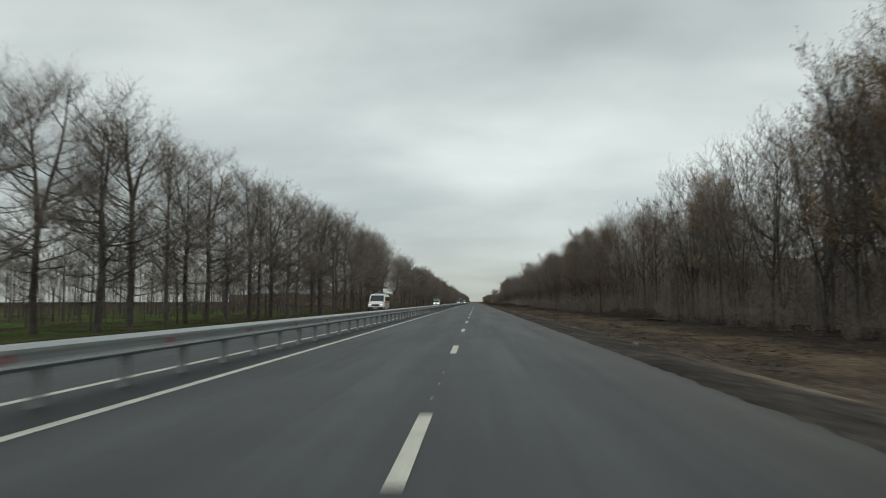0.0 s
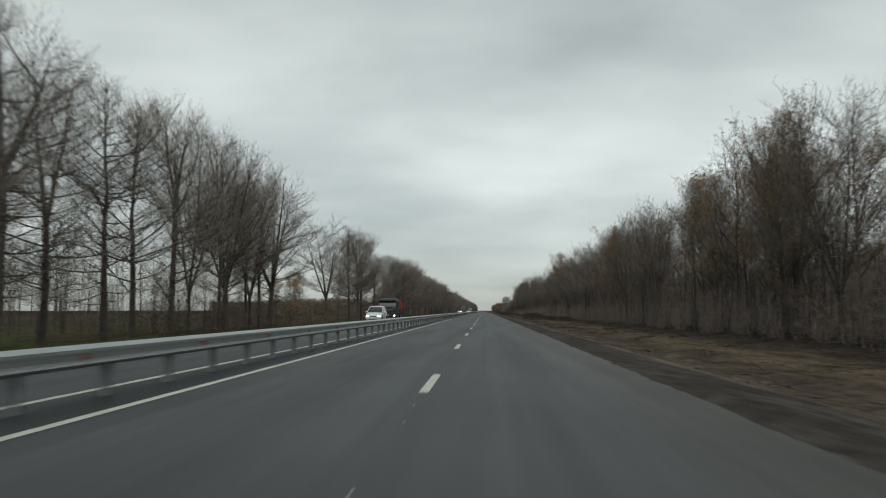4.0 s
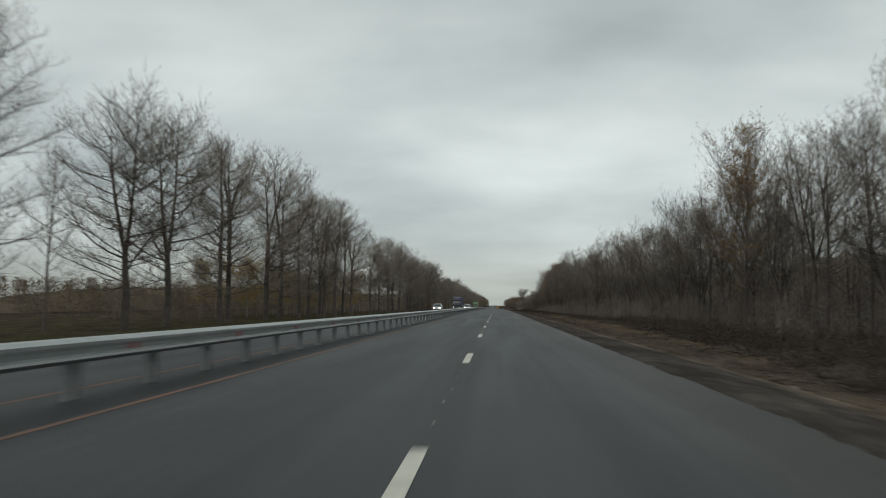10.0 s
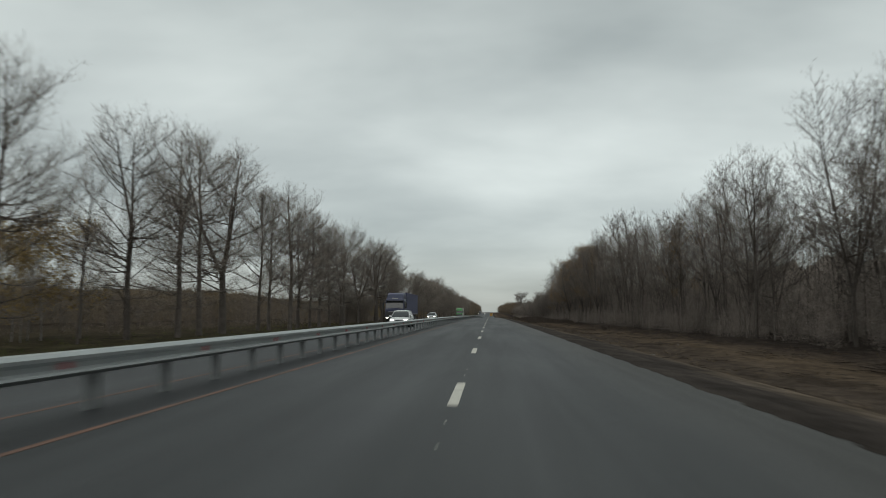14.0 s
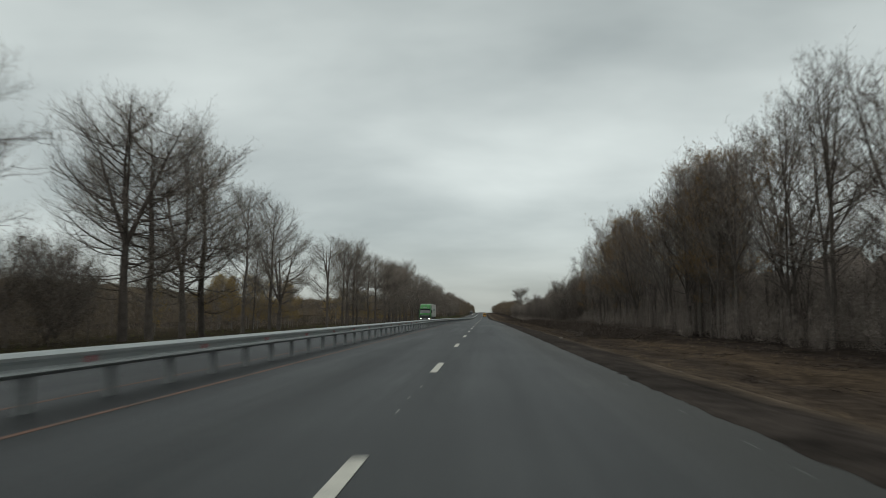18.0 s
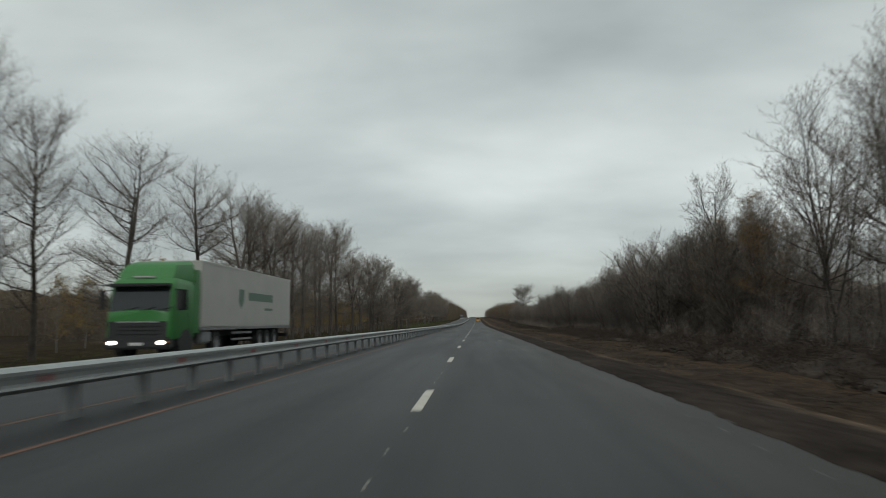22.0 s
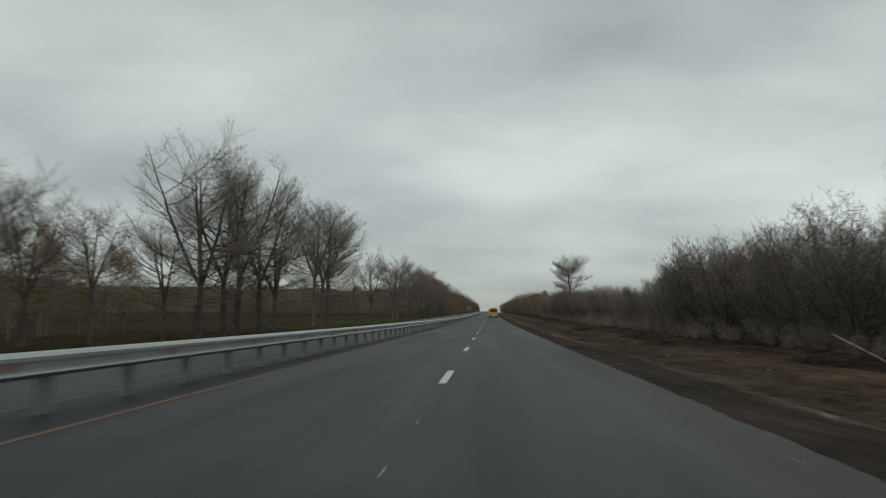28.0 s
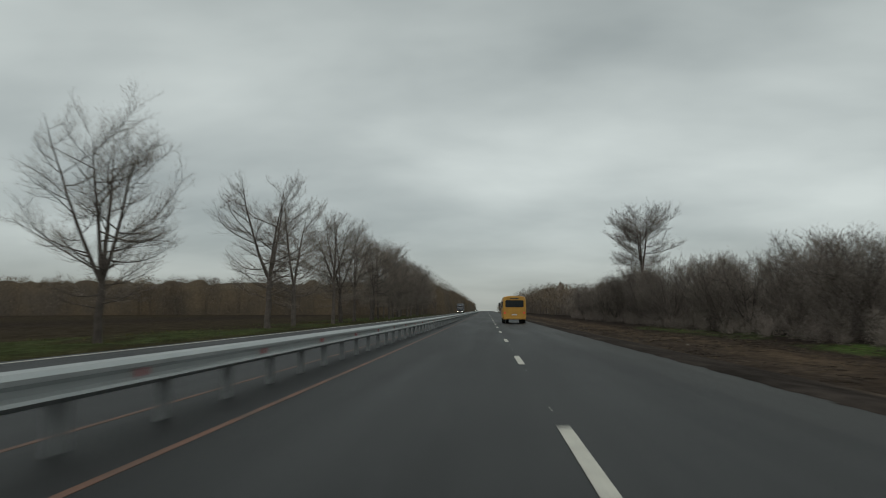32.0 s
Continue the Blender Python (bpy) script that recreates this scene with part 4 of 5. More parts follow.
def haze_woods(name, label, seed, spots, material, twig_n=300, tw=.05, base=.25, wide=.26):
    """Distant woods in one mesh. spots: rows of x, y, height."""
    rng = np.random.default_rng(seed)
    w = Wood()
    spots = np.array(spots)
    n = len(spots)
    foot = np.array([(x, y, ground_z(x, y) - .2) for x, y, h in spots])
    h = spots[:, 2]
    for k in range(3):
        ang = k * 2.1
        lean = rng.normal(size=(n, 3)) * .07 + (0, 0, 1)
        w.twigs(foot + np.array([math.cos(ang), math.sin(ang), 0]) * .03, lean, h * rng.uniform(.85, 1, n), .007 * h + .01, rng)
    m = 12
    lp = np.repeat(foot, m, 0)
    lh = np.repeat(h, m)
    u = rng.uniform(.12, .8, n * m)
    lp[:, 2] += u * lh
    az = rng.uniform(0, 6.28, n * m)
    d = np.stack([np.cos(az), np.sin(az), rng.uniform(.5, 2.0, n * m)], 1)
    w.twigs(lp, d, lh * rng.uniform(.16, .36, n * m), .012 + .004 * lh, rng)
    p = np.repeat(foot, twig_n, 0)
    ph = np.repeat(h, twig_n)
    u = rng.beta(1.5, 1.25, n * twig_n)
    r = ph * wide * np.sin(np.clip(u * .92 + .08, 0, 1) * np.pi) ** .6 * np.sqrt(rng.uniform(0, 1, n * twig_n))
    if base < .04:
        u = rng.uniform(0, 1, n * twig_n)
        r = ph * wide * np.sqrt(rng.uniform(0, 1, n * twig_n)) * (1 - .75 * u ** 2)
    az = rng.uniform(0, 6.28, n * twig_n)
    off = np.stack([r * np.cos(az), r * np.sin(az), (base * rng.uniform(0.1, 1, n * twig_n) + (1 - base) * u) * ph], 1)
    d = np.stack([np.cos(az) * .6, np.sin(az) * .6, rng.uniform(-.2, 1.1, n * twig_n)], 1) + rng.normal(size=(n * twig_n, 3)) * .5
    w.twigs(p + off, d, rng.uniform(.6, 1.7, n * twig_n) * (.5 + .03 * ph), tw, rng)
    me = w.mesh(name, BARK)
    me.materials.append(material)
    stems = n * 3 + n * m
    me.polygons.foreach_set("material_index", (np.arange(len(me.polygons)) >= stems).astype(np.int32))
    ob = new(name, me)
    return tagged(ob, label, "woods", kind="stuff")


def thicket(name, label, line, depth, tall, seed, step=1.4, rough=.26, material=None):
    """The dense inside of a wood: a lumpy body of twigs and stems along a line of (x, y), uneven at the top."""
    pts = np.array(line, float)
    seg = np.linalg.norm(np.diff(pts, axis=0), axis=1)
    at = np.concatenate([[0], np.cumsum(seg)])
    n = int(at[-1] / step)
    rings = []
    for i in range(n + 1):
        d = at[-1] * i / n
        x, y = np.interp(d, at, pts[:, 0]), np.interp(d, at, pts[:, 1])
        dx, dy = np.interp(d + 1, at, pts[:, 0]) - np.interp(d - 1, at, pts[:, 0]), np.interp(d + 1, at, pts[:, 1]) - np.interp(d - 1, at, pts[:, 1])
        nx, ny = unit(np.array([dy, -dx]))
        h = tall(y)
        g = ground_z(x, y) - .3
        ring = []
        for w, z in ((-.5, 0), (-.56, .3), (-.48, .6), (-.3, .85), (-.1, 1.0), (.15, .97), (.4, .7), (.5, 0)):
            j = noise.noise((d * .75, w * 9, seed)) * rough * .8 + noise.noise((d * .25, w * 5, seed + 9)) * rough * .7 + noise.noise((d * .09, w * 3, seed + 5)) * rough
            zz = g + max(0, z * h * (1 + (j * 1.2 if z > .5 else 0)))
            ww = w * depth + j * depth * .5
            ring.append((x + nx * ww, y + ny * ww, zz))
        rings.append(ring)
    m = len(rings[0])
    verts = [p for r in rings for p in r]
    faces = [(i * m + j, i * m + j + 1, (i + 1) * m + j + 1, (i + 1) * m + j) for i in range(n) for j in range(m - 1)]
    faces += [tuple(range(m)), tuple(n * m + j for j in range(m))[::-1]]
    return tagged(new(name, mesh_of(name, verts, faces, material or THICKET, True)), label, "woods", kind="stuff")


thicket("forest_thicket", "dense brown inside of the forest", [(45, -20), (45, 1300), (42, 1500), (42, 2700)], 10, lambda y: right_height(y) * float(np.interp(y, (0, 760, 800, 1200, 1400), (.36, .38, .55, .55, .7))), 2.3)
thicket("edge_thicket", "dense brown inside of the woodland edge", [(-98, 425), (-175, 1150)], 22, lambda y: float(np.interp(y, (425, 480, 780), (.8, 5.5, 14))), 6.7, 3.0, .10, FAR_THICKET)
thicket("far_thicket", "dense brown inside of the distant woodland", [(-470, 1295), (-36, 1405), (-36, 2700)], 22, lambda y: 18.0, 8.9, 3.0, .12, FAR_THICKET)
rng = np.random.default_rng(21)
inner = []
y = 5.0
while y < 1300:
    h = right_height(y)
    for x in (35, 38, 41, 44):
        inner.append((x + rng.uniform(-2.5, 2.5), y + rng.uniform(-2, 2), h * rng.uniform(.55, .80)))
    y += 3.4
haze_woods("forest_interior", "dense bare brown forest behind the edge trees", 31, inner, WOODS, 330, .032, .2, .3)
# undergrowth at the foot of the forest
brush = []
y = 10.0
while y < 1250:
    for x0, x1, h0, h1 in ((27, 30.5, 1.5, 4.5), (28, 32, 2.5, 6.5), (30, 36, 3, 8.5), (34, 40, 4, 9.5)):
        k = 1 if y < 790 else .55
        brush.append((rng.uniform(x0, x1), y + rng.uniform(-1.5, 1.5), rng.uniform(h0, h1) * k))
    y += 2.4
haze_woods("undergrowth", "tangled bare undergrowth along the forest foot", 32, brush, WOODS, 240, .021, .05)
back = []
for y in np.arange(28, 240, 2.6):
    for x in (-45, -54, -63, -72):
        back.append((x + rng.uniform(-4, 4), y + rng.uniform(-3, 3), rng.uniform(9, 15)))
haze_woods("back_woods", "thin bare brushwood behind the tree row", 33, back[::2], SCRUB, 220, .03)
woods("back_poles", "thin bare woods behind the tree row", 38, back[1::2], BARK, POLE)
scrub = []
for y in np.arange(395, 700, 1.3):
    scrub.append((rng.uniform(-64, -38), y, rng.uniform(3, 8)))
for y in np.arange(700, 985, 2.4):
    scrub.append((rng.uniform(-75, -42), y, rng.uniform(2, 6)))
for y in np.arange(188, 246, .55):
    scrub.append((rng.uniform(-40, -27), y, rng.uniform(2, 6)))
for y in np.arange(597, 623, .9):
    scrub.append((rng.uniform(-40, -31), y, rng.uniform(4, 7)))
haze_woods("scrub", "brown bushes and saplings behind the tree row", 34, scrub, SCRUB, 200, .03, .03)
belt = []
for i in range(620):
    s = rng.uniform(0, 1)
    y = 430 + 720 * s
    belt.append((-82 - 75 * s - rng.uniform(0, 32), y, (7 + 9 * min(1, s * 2)) * rng.uniform(.75, 1.05)))
haze_woods("woodland_edge", "brown woodland edge beyond the fields", 37, belt, FAR_WOODS, 280, .11, .02, .30)
belt = []
for i in range(620):
    x = -420 + 385 * rng.uniform()
    belt.append((x, 1390 + rng.uniform(0, 45) + .25 * (x + 40), 21 * rng.uniform(.82, 1.03)))
for i in range(200):
    s = rng.uniform()
    belt.append((-170 - 250 * s - rng.uniform(0, 30), 1000 + 300 * s, 18 * rng.uniform(.8, 1.1)))
haze_woods("distant_woods", "distant woodland beyond the bare field", 35, belt, FAR_WOODS, 240, .2, .02, .34)
ahead = []
for y in np.arange(1300, 2700, 7.0):
    for x in (31, 38, 46):
        ahead.append((x + rng.uniform(-3, 3), y + rng.uniform(-3, 3), right_height(y) * rng.uniform(.8, 1)))
    if y > 1330:
        for x in (-30, -36, -44):
            ahead.append((x + rng.uniform(-2, 2), y + rng.uniform(-3, 3), 24 * rng.uniform(.8, 1)))
haze_woods("woods_ahead", "bare woods lining the road far ahead", 36, ahead, FAR_WOODS, 80, .22, .05, .32)


# heaps of grubbed-up brush along the forest foot
def windrow(line, seed, name="brush_windrow"):
    thicket(name, "long low heap of cleared brush and earth at the forest foot", line, 3.4, lambda y: .55 + .5 * noise.noise((y * .17, seed, 0)), seed, .5, .7, DEAD_BRUSH)


windrow([(15.5, 655), (17.5, 700), (18.5, 760)], 12.1)
windrow([(19, 778), (20.5, 830), (22.5, 868)], 15.7)
windrow([(26, 100), (26.5, 128)], 17.9)
windrow([(15.5, 336), (17.2, 355), (18.5, 388)], 19.3)
windrow([(19.5, 394), (20.5, 414)], 21.7)
litter = []
for a, b in ((640, 760), (778, 868), (100, 128), (336, 414)):
    for y in np.arange(a, b, .6):
        x = float(np.interp(y, (128, 336, 355, 388, 414, 655, 700, 760, 830, 868), (26.3, 15.5, 17.2, 18.5, 20.5, 15.5, 17.5, 18.5, 20.5, 22.5)))
        litter.append((x + rng.uniform(-2.2, 2.8), y, rng.uniform(.7, 2.0)))
haze_woods("windrow_twigs", "tangle of dead twigs sticking out of the brush heaps", 39, litter, DEAD_BRUSH, 110, .035, .03, .8)

# ---- vehicles ----
def loft(bm, rings):
    """Skin over rings of places, closed at both ends."""
    rows = [[bm.verts.new(p) for p in ring] for ring in rings]
    n = len(rows[0])
    for a, b in zip(rows, rows[1:]):
        for i in range(n):
            bm.faces.new((a[i], a[(i + 1) % n], b[(i + 1) % n], b[i]))
    bm.faces.new(rows[0][::-1])
    bm.faces.new(rows[-1])
    bmesh.ops.recalc_face_normals(bm, faces=bm.faces)
    return bm


def rounded(ob, angle=38):
    """Smooth shading but for sharp edges."""
    ob.data.shade_smooth()
    ob.data.set_sharp_from_angle(angle=radians(angle))
    return ob


def lens_bm(at, size):
    """A flattened ball: the glass of a lamp."""
    bm = bmesh.new()
    bmesh.ops.create_icosphere(bm, subdivisions=2, radius=1)
    for v in bm.verts:
        v.co = Vector([a + c * k for a, c, k in zip(at, v.co, size)])
    return bm


def solid(lo, hi, bevel=0.02):
    return box(bmesh.new(), lo, hi, bevel)


def quad_slab(a, b, c, d, thick):
    """A thin slab on four corners, thickened along its normal."""
    a, b, c, d = (Vector(p) for p in (a, b, c, d))
    n = (b - a).cross(d - a).normalized() * thick
    return loft(bmesh.new(), [[a, b, c, d], [a + n, b + n, c + n, d + n]])


def rod(a, b, r, sides=6):
    a, b = Vector(a), Vector(b)
    d = (b - a).normalized()
    u = d.cross((0.3, 0.2, 1) if abs(d.z) < .9 else (1, 0, 0)).normalized()
    w = d.cross(u)
    ring = [u * math.cos(k * 2 * math.pi / sides) * r + w * math.sin(k * 2 * math.pi / sides) * r for k in range(sides)]
    return loft(bmesh.new(), [[a + p for p in ring], [b + p for p in ring]])


def wheel(parent, x, y, r, width):
    """A wheel > tyre, rim; x is the outer side."""
    s = 1 if x > 0 else -1
    w = new("wheel")
    w.parent = parent
    w.location = (x - s * width / 2, y, r)

    def turned(profile, material, name, label):
        rings = []
        for k in range(20):
            a = k * 2 * math.pi / 20
            rings.append([(px, math.cos(a) * pr, math.sin(a) * pr) for px, pr in profile])
        bm = bmesh.new()
        rows = [[bm.verts.new(p) for p in ring] for ring in rings]
        for i in range(20):
            for j in range(len(profile) - 1):
                bm.faces.new((rows[i][j], rows[i][j + 1], rows[(i + 1) % 20][j + 1], rows[(i + 1) % 20][j]))
        bmesh.ops.recalc_face_normals(bm, faces=bm.faces)
        part(name, bm, material, w, label)

    h = width / 2
    turned([(-h, r * .6), (-h, r * .92), (-h * .75, r), (h * .75, r), (h, r * .92), (h, r * .6)], RUBBER, "tyre", "black rubber tyre")
    turned([(s * h * .9, r * .62), (s * h * .55, r * .5), (s * h * .5, r * .2), (s * h * .7, r * .15), (s * h * .7, 0.001)], STEEL_RIM, "rim", "dull steel rim")
    return w


def on_road(t, x, y):
    t.location = (x, y, zp(y + 2) + .012)
    t.rotation_euler = (math.atan((zp(y + 4) - zp(y)) / 4), 0, 0)
    return t


def half_ring(y, pts):
    """Mirrors the right half of a section."""
    return [(x, y, z) for x, z in pts] + [(-x, y, z) for x, z in pts[::-1]]


def car(name, label, paint, x, y, length=4.4, width=1.74, height=1.46, estate=True, lit=True):
    t = thing(name, label, "car", "oncoming vehicles")
    w, L = width / 2, length
    belt = height * .61

    def ring(yy, zb, zt, k):
        return half_ring(yy, [(w * k * .84, zb), (w * k * .97, zb + .10), (w * k, .48), (w * k * .995, zt - .16), (w * k * .95, zt - .05), (w * k * .72, zt), (w * k * .3, zt + .025)])

    rings = [ring(-.02, .34, .58, .72), ring(.04, .26, .66, .86), ring(.22, .22, .72, .95), ring(.6, .2, belt - .12, .99), ring(1.15, .2, belt - .03, 1), ring(L * .5, .2, belt, 1), ring(L - .75, .2, belt + .03, 1), ring(L - .22, .22, belt + (.04 if estate else .0), .96), ring(L - .03, .28, belt - .06, .9), ring(L, .36, belt - .2, .84)]
    rounded(part("body", loft(bmesh.new(), rings), paint, t), 50)
    yf, yr = 1.08, L - (.10 if estate else .70)
    rf, rr = yf + .92, yr - (.42 if estate else .85)
    gw, tw = w * .92, w * .70
    low, top = belt - .03, height - .025

    def hoop(yy, z, k=1.0):
        f = (z - low) / (top - low)
        mid_w = gw + (tw - gw) * f * .45
        return half_ring(yy, [(gw * k, low), (mid_w * k, low + (z - low) * .5), ((gw + (tw - gw) * f) * k, z - .03 * f), (tw * .75 * k, z)])

    rounded(part("window_glass", loft(bmesh.new(), [hoop(yf, low + .02, .9), hoop(yf + .46, (low + top) / 2 + .03, .97), hoop(rf, top - .03), hoop((rf + rr) / 2, top), hoop(rr, top - .02), hoop((rr + yr) / 2, top - (.18 if estate else .26), .98), hoop(yr, low + .02, .92)]), GLASS, t, "dark tinted windows"), 50)

    def cap(yy, z):
        return half_ring(yy, [(tw + .012, z - .075), (tw + .006, z - .02), (tw * .72, z + .016), (tw * .3, z + .024)])

    rounded(part("roof", loft(bmesh.new(), [cap(rf - .10, top - .055), cap(rf + .18, top - .008), cap((rf + rr) / 2, top + .006), cap(rr, top - .012), cap(rr + .12, top - .06)]), paint, t), 50)
    for s in (-1, 1):
        for (y0, y1) in ((yf + .02, rf), (yf + (yr - yf) * .40, rf + (rr - rf) * .42), (yf + (yr - yf) * .72, rf + (rr - rf) * .86), (yr - .05, rr)):
            part("pillar", rod((s * (gw + .004), y0, low), (s * (tw + .012), y1, top - .04), .028), paint, t)
        part("headlight", lens_bm((s * w * .66, .055, .615), (.185, .09, .062)), HEADLAMP if lit else LAMP_GLASS, t, "lit headlight" if lit else "clear headlight")
        part("fog_lamp", lens_bm((s * w * .62, .02, .36), (.06, .04, .045)), LAMP_GLASS, t)
        rounded(part("mirror", lens_bm((s * (w + .08), yf + .42, belt + .05), (.11, .07, .07)), paint, t))
        part("tail_light", solid((s * w * .78 - .08, L - .08, .66), (s * w * .78 + .08, L - .005, .88), .02), AMBER, t, "unlit rear light")
        part("sill", solid((s * w * .97 - .02, 1.1, .2), (s * w * .97 + .02, L - 1.1, .3), .01), DARK_PLASTIC, t)
        part("door_seam", solid((s * w * .998 - .004, 2.28, .36), (s * w * .998 + .004, 2.295, belt - .05), .001), DARK_PLASTIC, t)
        for k in (1.9, 2.85):
            part("door_handle", solid((s * w - .01, k, belt - .17), (s * w + .022, k + .16, belt - .14), .008), paint, t)
        for yy in (.82, L - .85):
            part("wheel_arch", rod((s * (w - .06), yy, .34), (s * (w + .004), yy, .34), .375, 20), DARK_PLASTIC, t)
            wheel(t, s * (w + .012), yy, .315, .2)
    part("bumper", solid((-w * .84, -.06, .27), (w * .84, .14, .46), .06), paint, t)
    part("grille", solid((-w * .40, -.035, .54), (w * .40, .08, .645), .02), DARK_PLASTIC, t, "black radiator grille")
    part("air_intake", solid((-w * .5, -.066, .29), (w * .5, .0, .36), .01), DARK_PLASTIC, t)
    part("number_plate", solid((-.26, -.075, .385), (.26, -.06, .48), .004), PLATE, t, "plain pale plate")
    for s in (-1, 1):
        part("wiper", rod((s * .1, yf - .02, low + .03), (s * .1 + .5, yf + .12, low + .10), .012, 4), DARK_PLASTIC, t)
    return on_road(t, x, y)


def van(x, y):
    t = thing("ambulance_van", "white ambulance van with an orange-red stripe along its side", "van", "oncoming vehicles")
    paint = mat("van_white", (0.72, 0.72, 0.70), 0.35, vary=.08, scale=1, bump=0)
    red = mat("van_stripe", (0.62, 0.13, 0.05), 0.4, vary=.1, bump=0)
    w, L, H = 1.03, 5.5, 2.18

    def ring(yy, zb, zt, k):
        return half_ring(yy, [(w * k * .9, zb), (w * k, zb + .15), (w * k, zt * .55), (w * k * .97, zt - .25), (w * k * .86, zt - .05), (w * k * .5, zt)])

    part("body", loft(bmesh.new(), [ring(0, .45, .95, .82), ring(.12, .32, 1.08, .93), ring(.95, .3, 1.22, 1), ring(1.1, .3, 1.3, 1), ring(1.95, .3, H - .08, 1), ring(2.3, .3, H, 1), ring(L - .3, .3, H, 1), ring(L, .34, H - .06, .97)]), paint, t)
    rounded(t.children[0], 44)
    part("windscreen", quad_slab((-.84, 1.06, 1.27), (.84, 1.06, 1.27), (.76, 1.83, 2.0), (-.76, 1.83, 2.0), -.035), GLASS, t, "dark windscreen")
    for s in (-1, 1):
        def side(y0, y1, z0, z1, k0=1.0, k1=.975, proud=.012):
            a = [(s * (w * k0 + proud), y0, z0), (s * (w * k0 + proud), y1, z0), (s * (w * k1 + proud), y1, z1), (s * (w * k1 + proud), y0, z1)]
            return loft(bmesh.new(), [a, [(px - s * .03, py, pz) for px, py, pz in a]])
        part("side_window", side(1.55, 2.35, 1.32, 1.82), GLASS, t)
        part("side_window", side(2.6, 3.7, 1.32, 1.82), GLASS, t)
        part("side_window", side(3.8, 5.2, 1.32, 1.82), GLASS, t)
        part("stripe", side(.95, L - .08, 1.06, 1.24, 1.0, 1.0), red, t, "orange-red side stripe")
        part("headlight", lens_bm((s * .70, .02, .85), (.18, .09, .08)), HEADLAMP_DIM, t, "lit headlight")
        part("mirror", solid((s * 1.2 - .1, 1.32, 1.3), (s * 1.2 + .1, 1.42, 1.6), .03), DARK_PLASTIC, t)
        part("mirror_arm", rod((s * w, 1.4, 1.3), (s * 1.15, 1.38, 1.38), .02), DARK_PLASTIC, t)
        part("door_seam", side(2.45, 2.47, .5, 1.9, 1, .975, .008), DARK_PLASTIC, t)
        for yy in (.95, 4.1):
            wheel(t, s * (w + .01), yy, .34, .2)
    part("bumper", solid((-w * .95, -.08, .34), (w * .95, .14, .60), .05), DARK_PLASTIC, t, "dark plastic bumper")
    part("grille", solid((-.45, -.035, .70), (.45, .08, .92), .02), DARK_PLASTIC, t)
    part("number_plate", solid((-.26, -.1, .42), (.26, -.085, .53), .004), PLATE, t)
    part("beacon", solid((-.45, 2.0, H - .01), (.45, 2.25, H + .10), .05), mat("beacon_blue", (.45, .48, .52), .3, vary=.1, bump=0), t, "roof beacon bar")
    return on_road(t, x, y)


